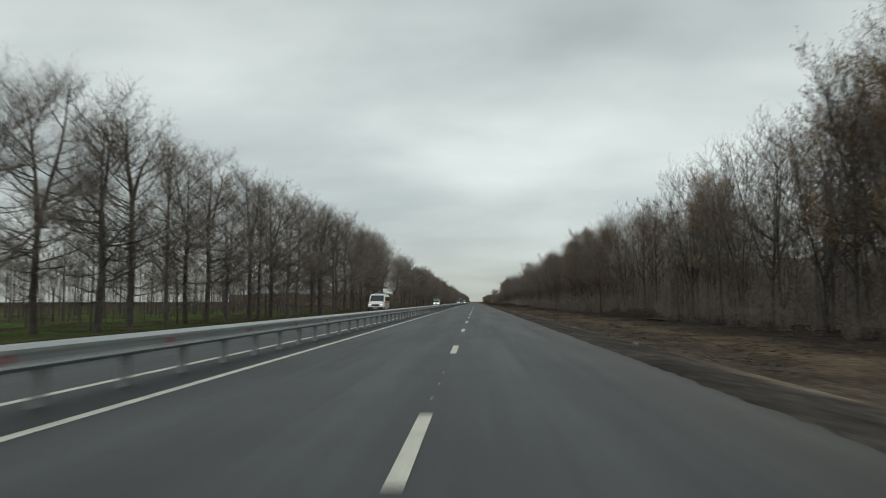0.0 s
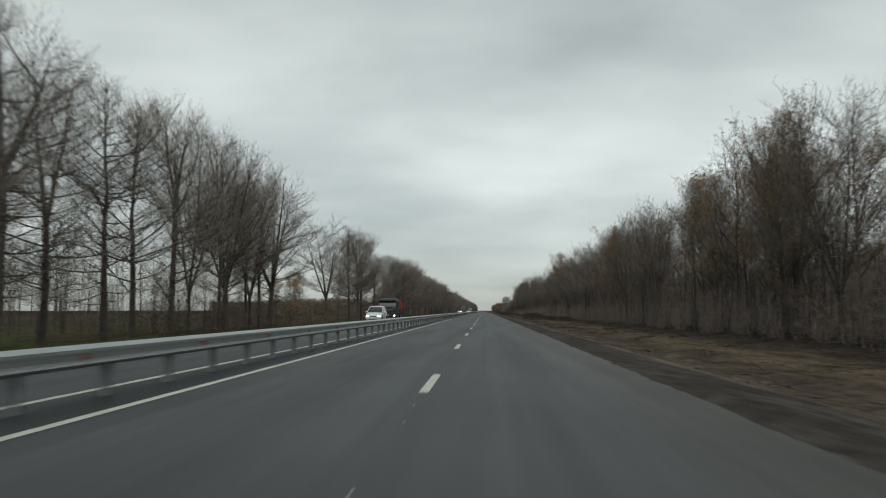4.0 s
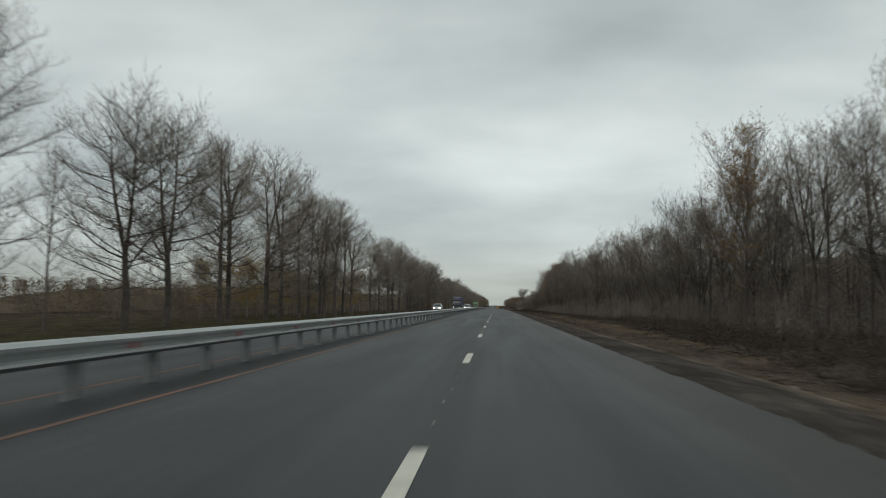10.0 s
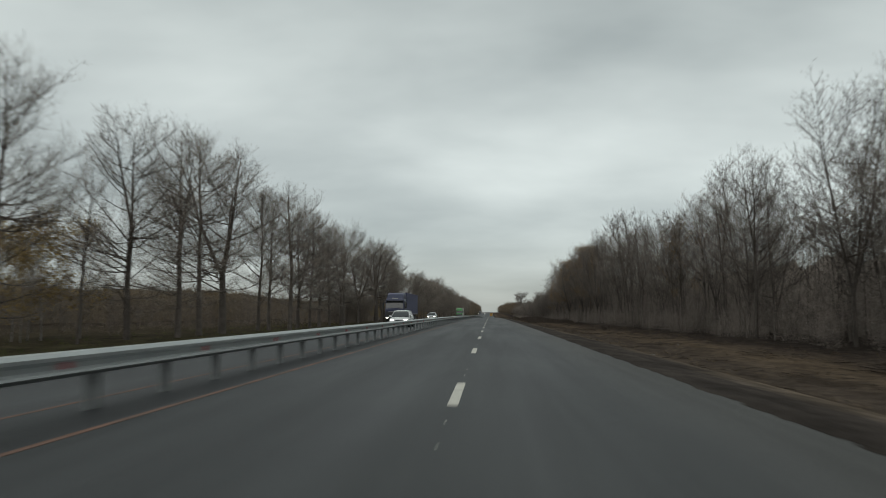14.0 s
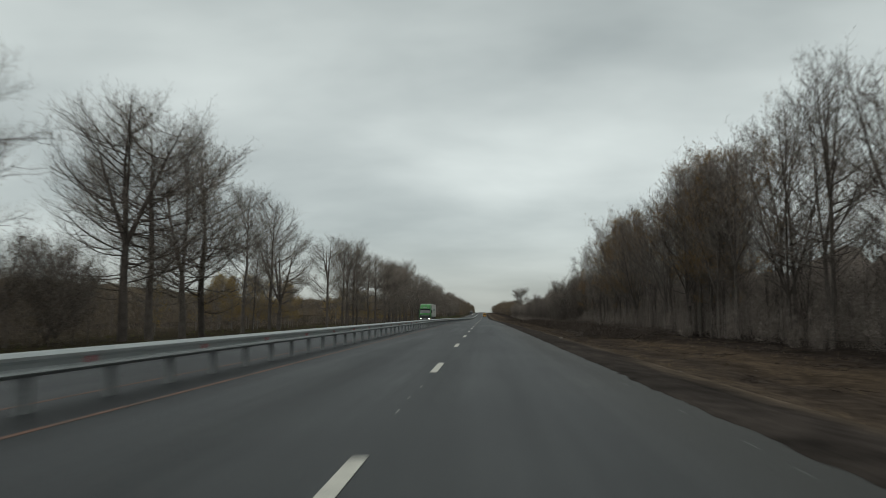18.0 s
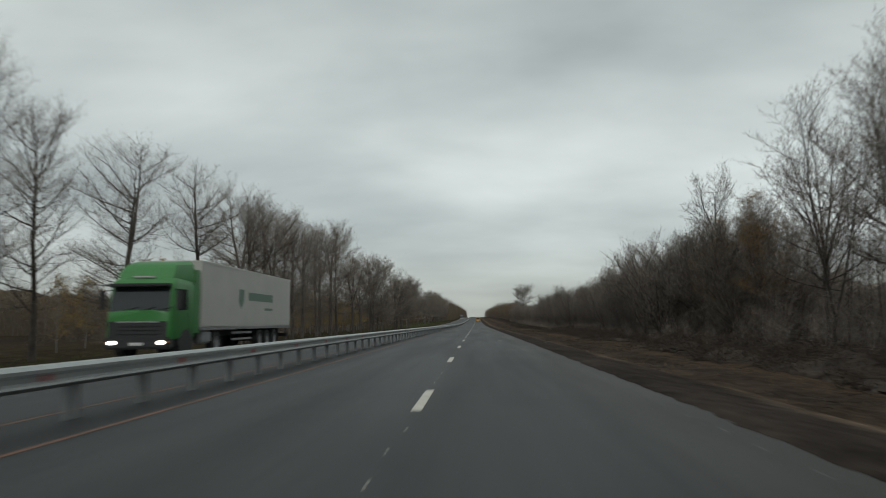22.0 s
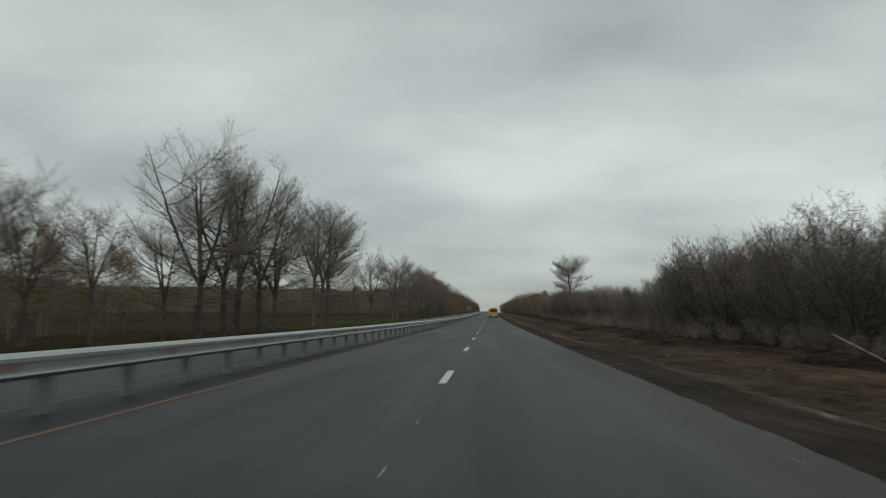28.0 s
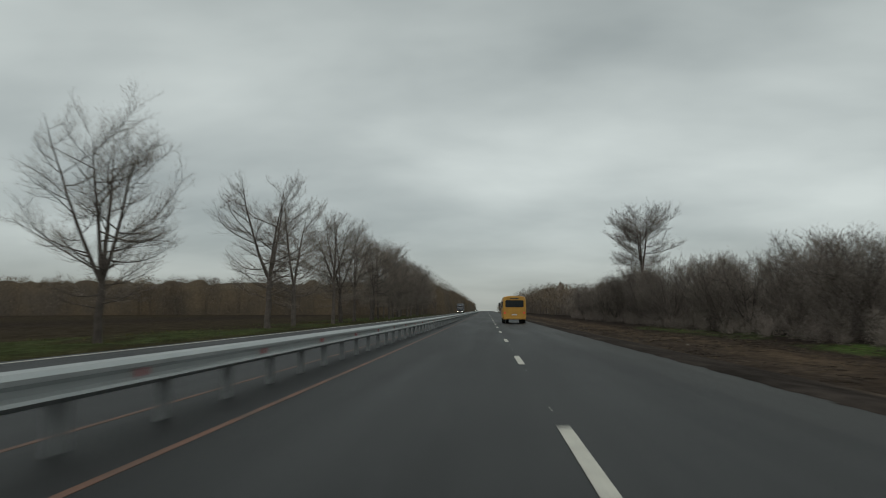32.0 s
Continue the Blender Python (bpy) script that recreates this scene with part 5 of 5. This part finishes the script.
def truck_cab(t, paint, w, H, z0, depth, screen=.56, lip=.10, lamps=.55):
    """Cab with screen, windows, grille, lights and mirrors; front at y = 0. screen: the foot of its windscreen as a part of its height."""
    def ring(yy, zb, zt, k):
        return half_ring(yy, [(w * k * .96, zb), (w * k, zb + .12), (w * k, zt * .6), (w * k * .985, zt - .32), (w * k * .95, zt - .12), (w * k * .84, zt - .02), (w * k * .4, zt + .02)])
    foot = H * screen
    rounded(part("cab", loft(bmesh.new(), [ring(.0, z0, foot, .90), ring(.05, z0, foot + .04, .955), ring(.13, z0, foot + .1, .985), ring(.34, z0, H - .16, .99), ring(.46, z0, H - .05, 1), ring(.7, z0, H, 1), ring(depth, z0, H, 1)]), paint, t), 44)
    part("windscreen", quad_slab((-w * .90, .02, foot), (w * .90, .02, foot), (w * .87, .27, H * .875), (-w * .87, .27, H * .875), -.035), GLASS, t, "dark windscreen")
    for k in (-.45, .1, .6):
        part("wiper", rod((k * w, -.01, foot + .02), (k * w + .55, .05, foot + .16), .014, 4), DARK_PLASTIC, t)
    part("sun_visor", solid((-w * .92, -.10, H * .875), (w * .92, .26, H * .91), .02), DARK_PLASTIC, t, "dark sun visor")
    part("front_panel", solid((-w * .93, -.03, z0 - .05), (w * .93, .10, foot - .32), .06), DARK_PLASTIC, t, "dark lower front with grille")
    for k in range(4):
        z = z0 + .2 + k * (foot - .5 - z0) / 4
        part("grille_bar", solid((-w * .66, -.06, z), (w * .66, .0, z + .07), .018), STEEL_RIM if k == 3 else DARK_PLASTIC, t)
    part("bumper", solid((-w * .99, -.09, z0 - .34), (w * .99, .4, z0 + .1), .07), DARK_PLASTIC, t, "dark bumper")
    part("number_plate", solid((-.26, -.105, z0 - .2), (.26, -.09, z0 - .09), .004), PLATE, t)
    for s in (-1, 1):
        part("headlight", lens_bm((s * w * .74, -.06, z0 - lip), (.19 * lamps / .55, .07, .085)), HEADLAMP, t, "lit headlight")
        part("indicator", lens_bm((s * w * .92, -.03, z0 - lip + .02), (.06, .07, .05)), AMBER, t)
        a = [(s * (w + .012), .58, foot + .02), (s * (w + .012), depth * .66, foot + .06), (s * (w * .985 + .012), depth * .66, H * .85), (s * (w * .985 + .012), .44, H * .85)]
        part("side_window", loft(bmesh.new(), [a, [(px - s * .03, py, pz) for px, py, pz in a]]), GLASS, t)
        part("door_seam", solid((s * w - .004, depth * .72, z0 + .1), (s * w + .006, depth * .72 + .02, H * .88), .001), DARK_PLASTIC, t)
        part("mirror", solid((s * (w + .22) - .09, .08, H * .60), (s * (w + .22) + .09, .22, H * .83), .04), DARK_PLASTIC, t)
        part("mirror_arm", rod((s * w * .97, .34, H * .84), (s * (w + .22), .2, H * .82), .022), DARK_PLASTIC, t)
        part("step", solid((s * w - .12, .62, z0 - .26), (s * w + .01, 1.15, z0 + .06), .04), DARK_PLASTIC, t)
        part("wheel_arch", rod((s * (w - .3), 1.35, .5), (s * (w + .006), 1.35, .5), .62, 20), DARK_PLASTIC, t)


def articulated_truck(name, label, cab_paint, side_paint, x, y, box_h=3.95, logo=None):
    t = thing(name, label, "truck", "oncoming vehicles")
    w = 1.25
    truck_cab(t, cab_paint, w, 3.12, .74, 2.1, .58)
    # roof fairing above the cab
    fr = [[(-w * .86, .48, 3.0), (w * .86, .48, 3.0), (w * .97, 2.1, 3.0), (-w * .97, 2.1, 3.0)], [(-w * .86, .62, 3.3), (w * .86, .62, 3.3), (w * .97, 2.1, 3.4), (-w * .97, 2.1, 3.4)], [(-w * .8, .9, 3.58), (w * .8, .9, 3.58), (w * .94, 2.1, 3.7), (-w * .94, 2.1, 3.7)], [(-w * .66, 1.25, 3.74), (w * .66, 1.25, 3.74), (w * .85, 2.1, 3.84), (-w * .85, 2.1, 3.84)]]
    rounded(part("roof_fairing", loft(bmesh.new(), fr), cab_paint, t), 30)
    part("lamp_bar", solid((-.42, .36, 3.06), (.42, .52, 3.14), .03), LAMP_GLASS, t, "pale sign lamp over the windscreen")
    for s in (-1, 1):
        part("side_fairing", solid((s * w - .04, 2.1, .95), (s * w + .0, 2.6, 3.5), .015), cab_paint, t)
        part("marker_lamp", solid((s * .75 - .08, .62, 3.22), (s * .75 + .08, .72, 3.27), .01), LAMP_GLASS, t)
        part("fuel_tank", solid((s * 1.15 - .3 if s > 0 else -1.2, 2.9, .5), (1.2 if s > 0 else s * 1.15 + .3, 4.1, 1.05), .08), STEEL_RIM, t)
        part("side_guard", solid((s * 1.2 - .02, 6.5, .55), (s * 1.2 + .02, 9.3, .65), .01), STEEL_RIM, t)
        part("side_guard", solid((s * 1.2 - .02, 6.5, .85), (s * 1.2 + .02, 9.3, .95), .01), STEEL_RIM, t)
        for yy, r in ((1.35, .5), (4.6, .5), (10.6, .5), (11.9, .5), (13.2, .5)):
            wheel(t, s * 1.24, yy, r, .32)
    part("chassis", solid((-.45, 2.0, .75), (.45, 15.6, 1.0), .02), DARK_PLASTIC, t)
    part("trailer_box", solid((-1.27, 2.75, 1.18), (1.27, 16.2, box_h), .03), side_paint, t)
    part("bottom_rail", solid((-1.285, 2.75, 1.06), (1.285, 16.22, 1.18), .01), STEEL_RIM, t)
    part("top_rail", solid((-1.285, 2.74, box_h - .08), (1.285, 16.22, box_h + .01), .01), side_paint, t)
    part("mud_guard", solid((-1.2, 14.0, .35), (1.2, 14.05, 1.05), .01), RUBBER, t)
    part("rear_bumper", solid((-1.2, 15.9, .55), (1.2, 16.1, .75), .02), DARK_PLASTIC, t)
    if logo:
        m = mat("trailer_mark", logo, .5, vary=.1, bump=0)
        bm = loft(bmesh.new(), [[(1.274, 7.2, 2.35), (1.274, 7.55, 2.0), (1.274, 7.9, 2.4), (1.274, 7.95, 2.95), (1.274, 7.3, 2.95)], [(1.282, 7.2, 2.35), (1.282, 7.55, 2.0), (1.282, 7.9, 2.4), (1.282, 7.95, 2.95), (1.282, 7.3, 2.95)]])
        part("trailer_emblem", bm, m, t, "plain green emblem")
        part("trailer_bar", solid((1.272, 8.6, 2.45), (1.283, 12.6, 2.85), .002), m, t, "green bar in place of lettering")
        part("trailer_bar", solid((1.272, 11.2, 2.0), (1.283, 12.6, 2.12), .002), m, t)
    return on_road(t, x, y)


def dump_truck(x, y):
    t = thing("dump_truck", "dump truck with dark green cab and red-orange tipper body", "truck", "oncoming vehicles")
    green = mat("cab_dark_green", (0.028, 0.042, 0.036), .45, vary=.15, bump=0)
    red = mat("tipper_red", (0.46, 0.075, 0.035), .55, vary=.15, scale=2, bump=.05)
    truck_cab(t, green, 1.22, 2.78, .80, 1.8, .60, .22, .42)
    for s in (-1, 1):
        for yy in (1.25, 4.6, 5.85):
            wheel(t, s * 1.2, yy, .5, .32)
        for k in range(3):
            part("side_rib", solid((s * 1.24 - .035, 2.0, 1.55 + k * .32), (s * 1.24 + .035, 6.4, 1.62 + k * .32), .015), red, t)
        for k in range(5):
            part("side_post", solid((s * 1.25 - .03, 2.05 + k * 1.05, 1.35), (s * 1.25 + .03, 2.15 + k * 1.05, 2.35), .01), red, t)
    tip = [half_ring(2.0, [(1.0, 1.3), (1.22, 1.55), (1.22, 2.62), (1.12, 2.66), (1.1, 2.6)]), half_ring(3.2, [(1.0, 1.3), (1.22, 1.55), (1.22, 2.58), (1.12, 2.6), (1.1, 2.55)]), half_ring(6.5, [(1.0, 1.3), (1.22, 1.55), (1.22, 2.25), (1.12, 2.28), (1.1, 2.2)])]
    part("tipper_body", loft(bmesh.new(), tip), red, t, "red-orange steel tipper body")
    part("chassis", solid((-.45, 1.2, .8), (.45, 6.4, 1.1), .02), DARK_PLASTIC, t)
    part("fuel_tank", solid((.6, 2.4, .6), (1.2, 3.4, 1.1), .08), DARK_PLASTIC, t)
    part("air_intake", solid((.9, 1.78, 1.1), (1.15, 1.98, 2.6), .04), DARK_PLASTIC, t)
    part("mud_flap", solid((-1.2, 6.45, .35), (1.2, 6.48, .95), .005), RUBBER, t)
    return on_road(t, x, y)


def bus(x, y):
    t = thing("school_bus", "yellow bus driving ahead in the outer lane", "bus")
    yellow = mat("bus_yellow", (0.50, 0.26, 0.03), .45, vary=.1, scale=1.5, bump=0, second=(0.40, 0.21, 0.035))
    w, L, H = 1.16, 7.0, 2.75

    def ring(yy, k, zb, zt):
        return half_ring(yy, [(w * k * .94, zb), (w * k, zb + .2), (w * k, zt * .6), (w * k * .98, zt - .35), (w * k * .88, zt - .08), (w * k * .5, zt)])

    part("body", loft(bmesh.new(), [ring(0, .95, .5, H - .06), ring(.1, .99, .42, H - .02), ring(.4, 1, .4, H), ring(L - .5, 1, .4, H), ring(L, .95, .45, H - .1)]), yellow, t)
    part("rear_window", solid((-.90, -.02, 1.62), (.90, .03, 2.32), .06), GLASS, t, "wide dark rear window")
    part("destination_board", solid((-.45, -.012, 2.40), (.45, .03, 2.55), .02), DARK_PLASTIC, t)
    part("rear_bumper", solid((-1.1, -.1, .42), (1.1, .1, .66), .05), yellow, t)
    part("number_plate", solid((-.26, -.03, .82), (.26, -.012, .93), .004), PLATE, t)
    part("rear_panel", solid((-.75, -.015, .98), (.75, .02, 1.5), .03), yellow, t)
    for s in (-1, 1):
        part("tail_light", solid((s * .95 - .1, -.03, .98), (s * .95 + .1, .04, 1.12), .02), TAIL_RED, t, "red rear light")
        part("indicator", solid((s * .95 - .1, -.03, 1.16), (s * .95 + .1, .04, 1.28), .02), AMBER, t)
        part("clearance_lamp", solid((s * .85 - .06, -.02, 2.56), (s * .85 + .06, .04, 2.61), .01), AMBER, t)
        part("mirror", solid((s * 1.36 - .1, L - .1, 1.75), (s * 1.36 + .1, L, 2.15), .03), DARK_PLASTIC, t)
        part("mirror_arm", rod((s * 1.1, L - .1, 2.3), (s * 1.34, L - .05, 2.12), .02), DARK_PLASTIC, t)
        for k in range(5):
            a = .35 + k * 1.25
            part("side_window", solid((s * w * .995 - .02, a, 1.55), (s * w * .995 + .012, a + 1.1, 2.25), .02), GLASS, t)
        for yy in (1.7, 5.6):
            wheel(t, s * 1.15, yy, .44, .3)
        wheel(t, s * .8, 1.7, .44, .28)
    part("roof_hatch", solid((-.35, 2.5, H - .01), (.35, 3.2, H + .06), .02), yellow, t)
    part("exhaust", rod((-.6, -.05, .36), (-.6, .6, .36), .04), DARK_PLASTIC, t)
    return on_road(t, x, y)


WHITE_PAINT = mat("car_white", (0.66, 0.67, 0.66), .35, vary=.06, scale=1, bump=0)
SILVER = mat("car_silver", (0.50, 0.51, 0.50), .35, .3, vary=.06, scale=1, bump=0)
DARK_PAINT = mat("car_dark", (0.05, 0.055, 0.065), .35, vary=.1, bump=0)
van(-11.55, 82.6)
car("offroad_car", "white offroad car with lit headlights", WHITE_PAINT, -10.9, 198.8, 4.5, 1.8, 1.72)
dump_truck(-11.6, 214.4)
car("estate_car", "pale silver estate car with lit headlights", SILVER, -10.9, 447, 4.4, 1.72, 1.44)
car("hatchback", "white hatchback with narrow running lights", WHITE_PAINT, -7.2, 497.5, 4.2, 1.76, 1.47)
articulated_truck("curtain_truck", "dark blue truck with a blue curtain-sided trailer", mat("truck_blue", (0.03, 0.035, 0.075), .4, vary=.1, bump=0), mat("curtain_blue", (0.06, 0.065, 0.13), .6, vary=.2, scale=1.2, bump=.1), -11.65, 527, 3.9)
car("saloon_car", "grey saloon car with bright headlights", SILVER, -10.9, 574, 4.4, 1.72, 1.43, estate=False)
articulated_truck("box_truck", "green truck with a pale grey box trailer", mat("truck_green", (0.045, 0.21, 0.05), .4, vary=.1, bump=0), mat("box_grey", (0.50, 0.49, 0.45), .55, vary=.08, scale=.8, bump=0), -11.65, 715.8, 3.92, logo=(0.12, 0.20, 0.15))
bus(1.95, 1077)
articulated_truck("dark_truck", "dark truck far away with lit headlights", DARK_PAINT, mat("trailer_dark", (0.10, 0.10, 0.11), .6, vary=.1), -11.65, 1290, 3.9)
car("far_car", "dark car far away with lit headlights", DARK_PAINT, -7.2, 1420, 4.4, 1.75, 1.45)


# ---- clutter on the cleared verge ----
def brush_pile(x, y, size, seed):
    rng = np.random.default_rng(seed)
    n = int(240 * size)
    w = Wood()
    p = np.stack([rng.normal(size=n) * .55 * size, rng.normal(size=n) * 1.0 * size, np.abs(rng.normal(size=n)) * .24 * size], 1)
    d = np.stack([rng.normal(size=n), rng.normal(size=n) * 1.6, rng.uniform(-.15, .5, n)], 1)
    w.twigs(p, d, rng.uniform(.6, 1.9, n) * size ** .5, .05, rng)
    for k in range(int(5 * size)):
        a = np.array([rng.normal() * .5 * size, rng.normal() * .9 * size, rng.uniform(.05, .35) * size])
        w.tube([a, a + unit(np.array([rng.normal(), rng.normal() * 1.8, rng.normal() * .15])) * rng.uniform(1, 2.4)], [.05, .025], 4)
    pile = tagged(new("brush_pile", w.mesh("brush_pile", DEAD_BRUSH)), "heap of cut bare branches on the cleared verge", "brush pile", "branch heaps on the verge", "stuff")
    pile.location = (x, y, ground_z(x, y) - .03)


rng = np.random.default_rng(77)
for y in (318, 322, 327, 333, 372, 386, 452, 461, 470, 560, 648, 655, 662, 668, 676, 690, 705, 716, 724, 733, 742, 748, 757, 768, 776, 789, 798, 812, 826, 838, 853, 866, 880, 903, 921, 948, 966, 1003):
    brush_pile(rng.uniform(17, 26), y + rng.uniform(-2, 2), rng.uniform(1.0, 2.3), int(y))


def log(x, y, length, r, turn, rise, label):
    w = Wood()
    w.tube([(0, 0, 0), (length * .5, .05, length * .5 * rise), (length, 0, length * rise)], [r, r * .85, r * .6], 7)
    ob = tagged(new("fallen_log", w.mesh("fallen_log", LOG_PALE)), label, "log", "pale fallen stems")
    ob.location, ob.rotation_euler = (x, y, ground_z(x, y) + r * .4), (0, 0, radians(turn))


log(26.5, 926, 4.6, .10, 200, .42, "pale broken stem leaning out of a branch heap")
log(22, 742, 1.6, .06, 60, .05, "short pale stem on the cleared verge")
log(19, 758, 1.4, .06, 110, .04, "short pale stem on the cleared verge")
log(20, 728, 1.8, .07, 20, .05, "short pale stem on the cleared verge")
log(24, 877, 1.3, .05, 100, .5, "short pale stem on the cleared verge")
log(15, 664, 1.0, .06, 80, .02, "short pale stem on the cleared verge")

stone_bm = bmesh.new()
bmesh.ops.create_icosphere(stone_bm, subdivisions=1, radius=1)
for v in stone_bm.verts:
    v.co *= .8 + .4 * noise.random()
    v.co.z *= .6
stone_me = bpy.data.meshes.new("stone")
stone_bm.to_mesh(stone_me)
stone_bm.free()
stone_me.materials.append(STONE)
first = True
for k in range(150):
    x, y = rng.uniform(5.0, 9.5) if k % 3 else rng.uniform(9, 22), rng.uniform(20, 1120)
    ob = tagged(new("stone", stone_me), "pale stone lying on the verge", "stone", "stones on the verge")
    s = rng.uniform(.04, .12)
    ob.matrix_basis = Matrix.LocRotScale((x, y, ground_z(x, y) + s * .25), Euler((0, 0, rng.uniform(0, 6))), (s * 1.3, s, s))


# ---- dead grass on the verges ----
def grass(name, label, material, n, area, hi, seed):
    rng = np.random.default_rng(seed)
    w = Wood()
    tufts = n // 9
    tx, ty = area(rng, tufts)
    foot = np.array([(x, y, ground_z(x, y) - .02) for x, y in zip(tx, ty)])
    p = np.repeat(foot, 9, 0) + rng.normal(size=(tufts * 9, 3)) * (.10, .10, 0)
    d = rng.normal(size=(tufts * 9, 3)) * .45 + (0, 0, 1)
    w.twigs(p, d, rng.uniform(.4, 1, tufts * 9) * hi, .02, rng)
    tagged(new(name, w.mesh(name, material)), label, "grass", kind="stuff")


def litter_twigs(name, label, n, seed):
    rng = np.random.default_rng(seed)
    w = Wood()
    x, y = 8.5 + 18 * rng.beta(1.6, 1.1, n), rng.uniform(25, 1120, n)
    keep = np.sin(x * .7 + y * .21) + np.sin(y * .37 - x * .4) + np.sin(y * .06) > -.2
    x, y = x[keep], y[keep]
    foot = np.array([(a, b, ground_z(a, b) + .02) for a, b in zip(x, y)])
    for k in range(6):
        p = foot + rng.normal(size=foot.shape) * (.35, .5, 0) + np.array([0, 0, 1]) * rng.uniform(0, .16, (len(foot), 1))
        d = np.stack([rng.normal(size=len(p)), rng.normal(size=len(p)), rng.uniform(-.12, .22, len(p))], 1)
        w.twigs(p, d, rng.uniform(.3, 1.2, len(p)), .045, rng)
    tagged(new(name, w.mesh(name, DEAD_BRUSH)), label, "twigs", kind="stuff")


litter_twigs("twig_litter", "scattered broken twigs and dead leaves on the cleared verge", 9000, 57)
STRAW = mat("dead_grass", (0.17, 0.128, 0.082), .95, vary=.3, scale=.2, fine=4, bump=0, second=(0.08, 0.06, 0.042), random_by="island", spec=.1)
GREEN = mat("verge_grass", (0.075, 0.095, 0.030), .95, vary=.3, scale=.1, fine=4, bump=0, second=(0.11, 0.095, 0.04), random_by="island", spec=.1)
grass("dead_grass", "dead straw-coloured grass tufts on the cleared verge", STRAW, 70000, lambda r, n: (r.uniform(9, 27, n), r.uniform(25, 1130, n)), .32, 51)
grass("verge_grass", "rough green and brown grass under the tree row", GREEN, 70000, lambda r, n: (r.uniform(-40, -17, n), r.uniform(30, 1200, n)), .45, 52)
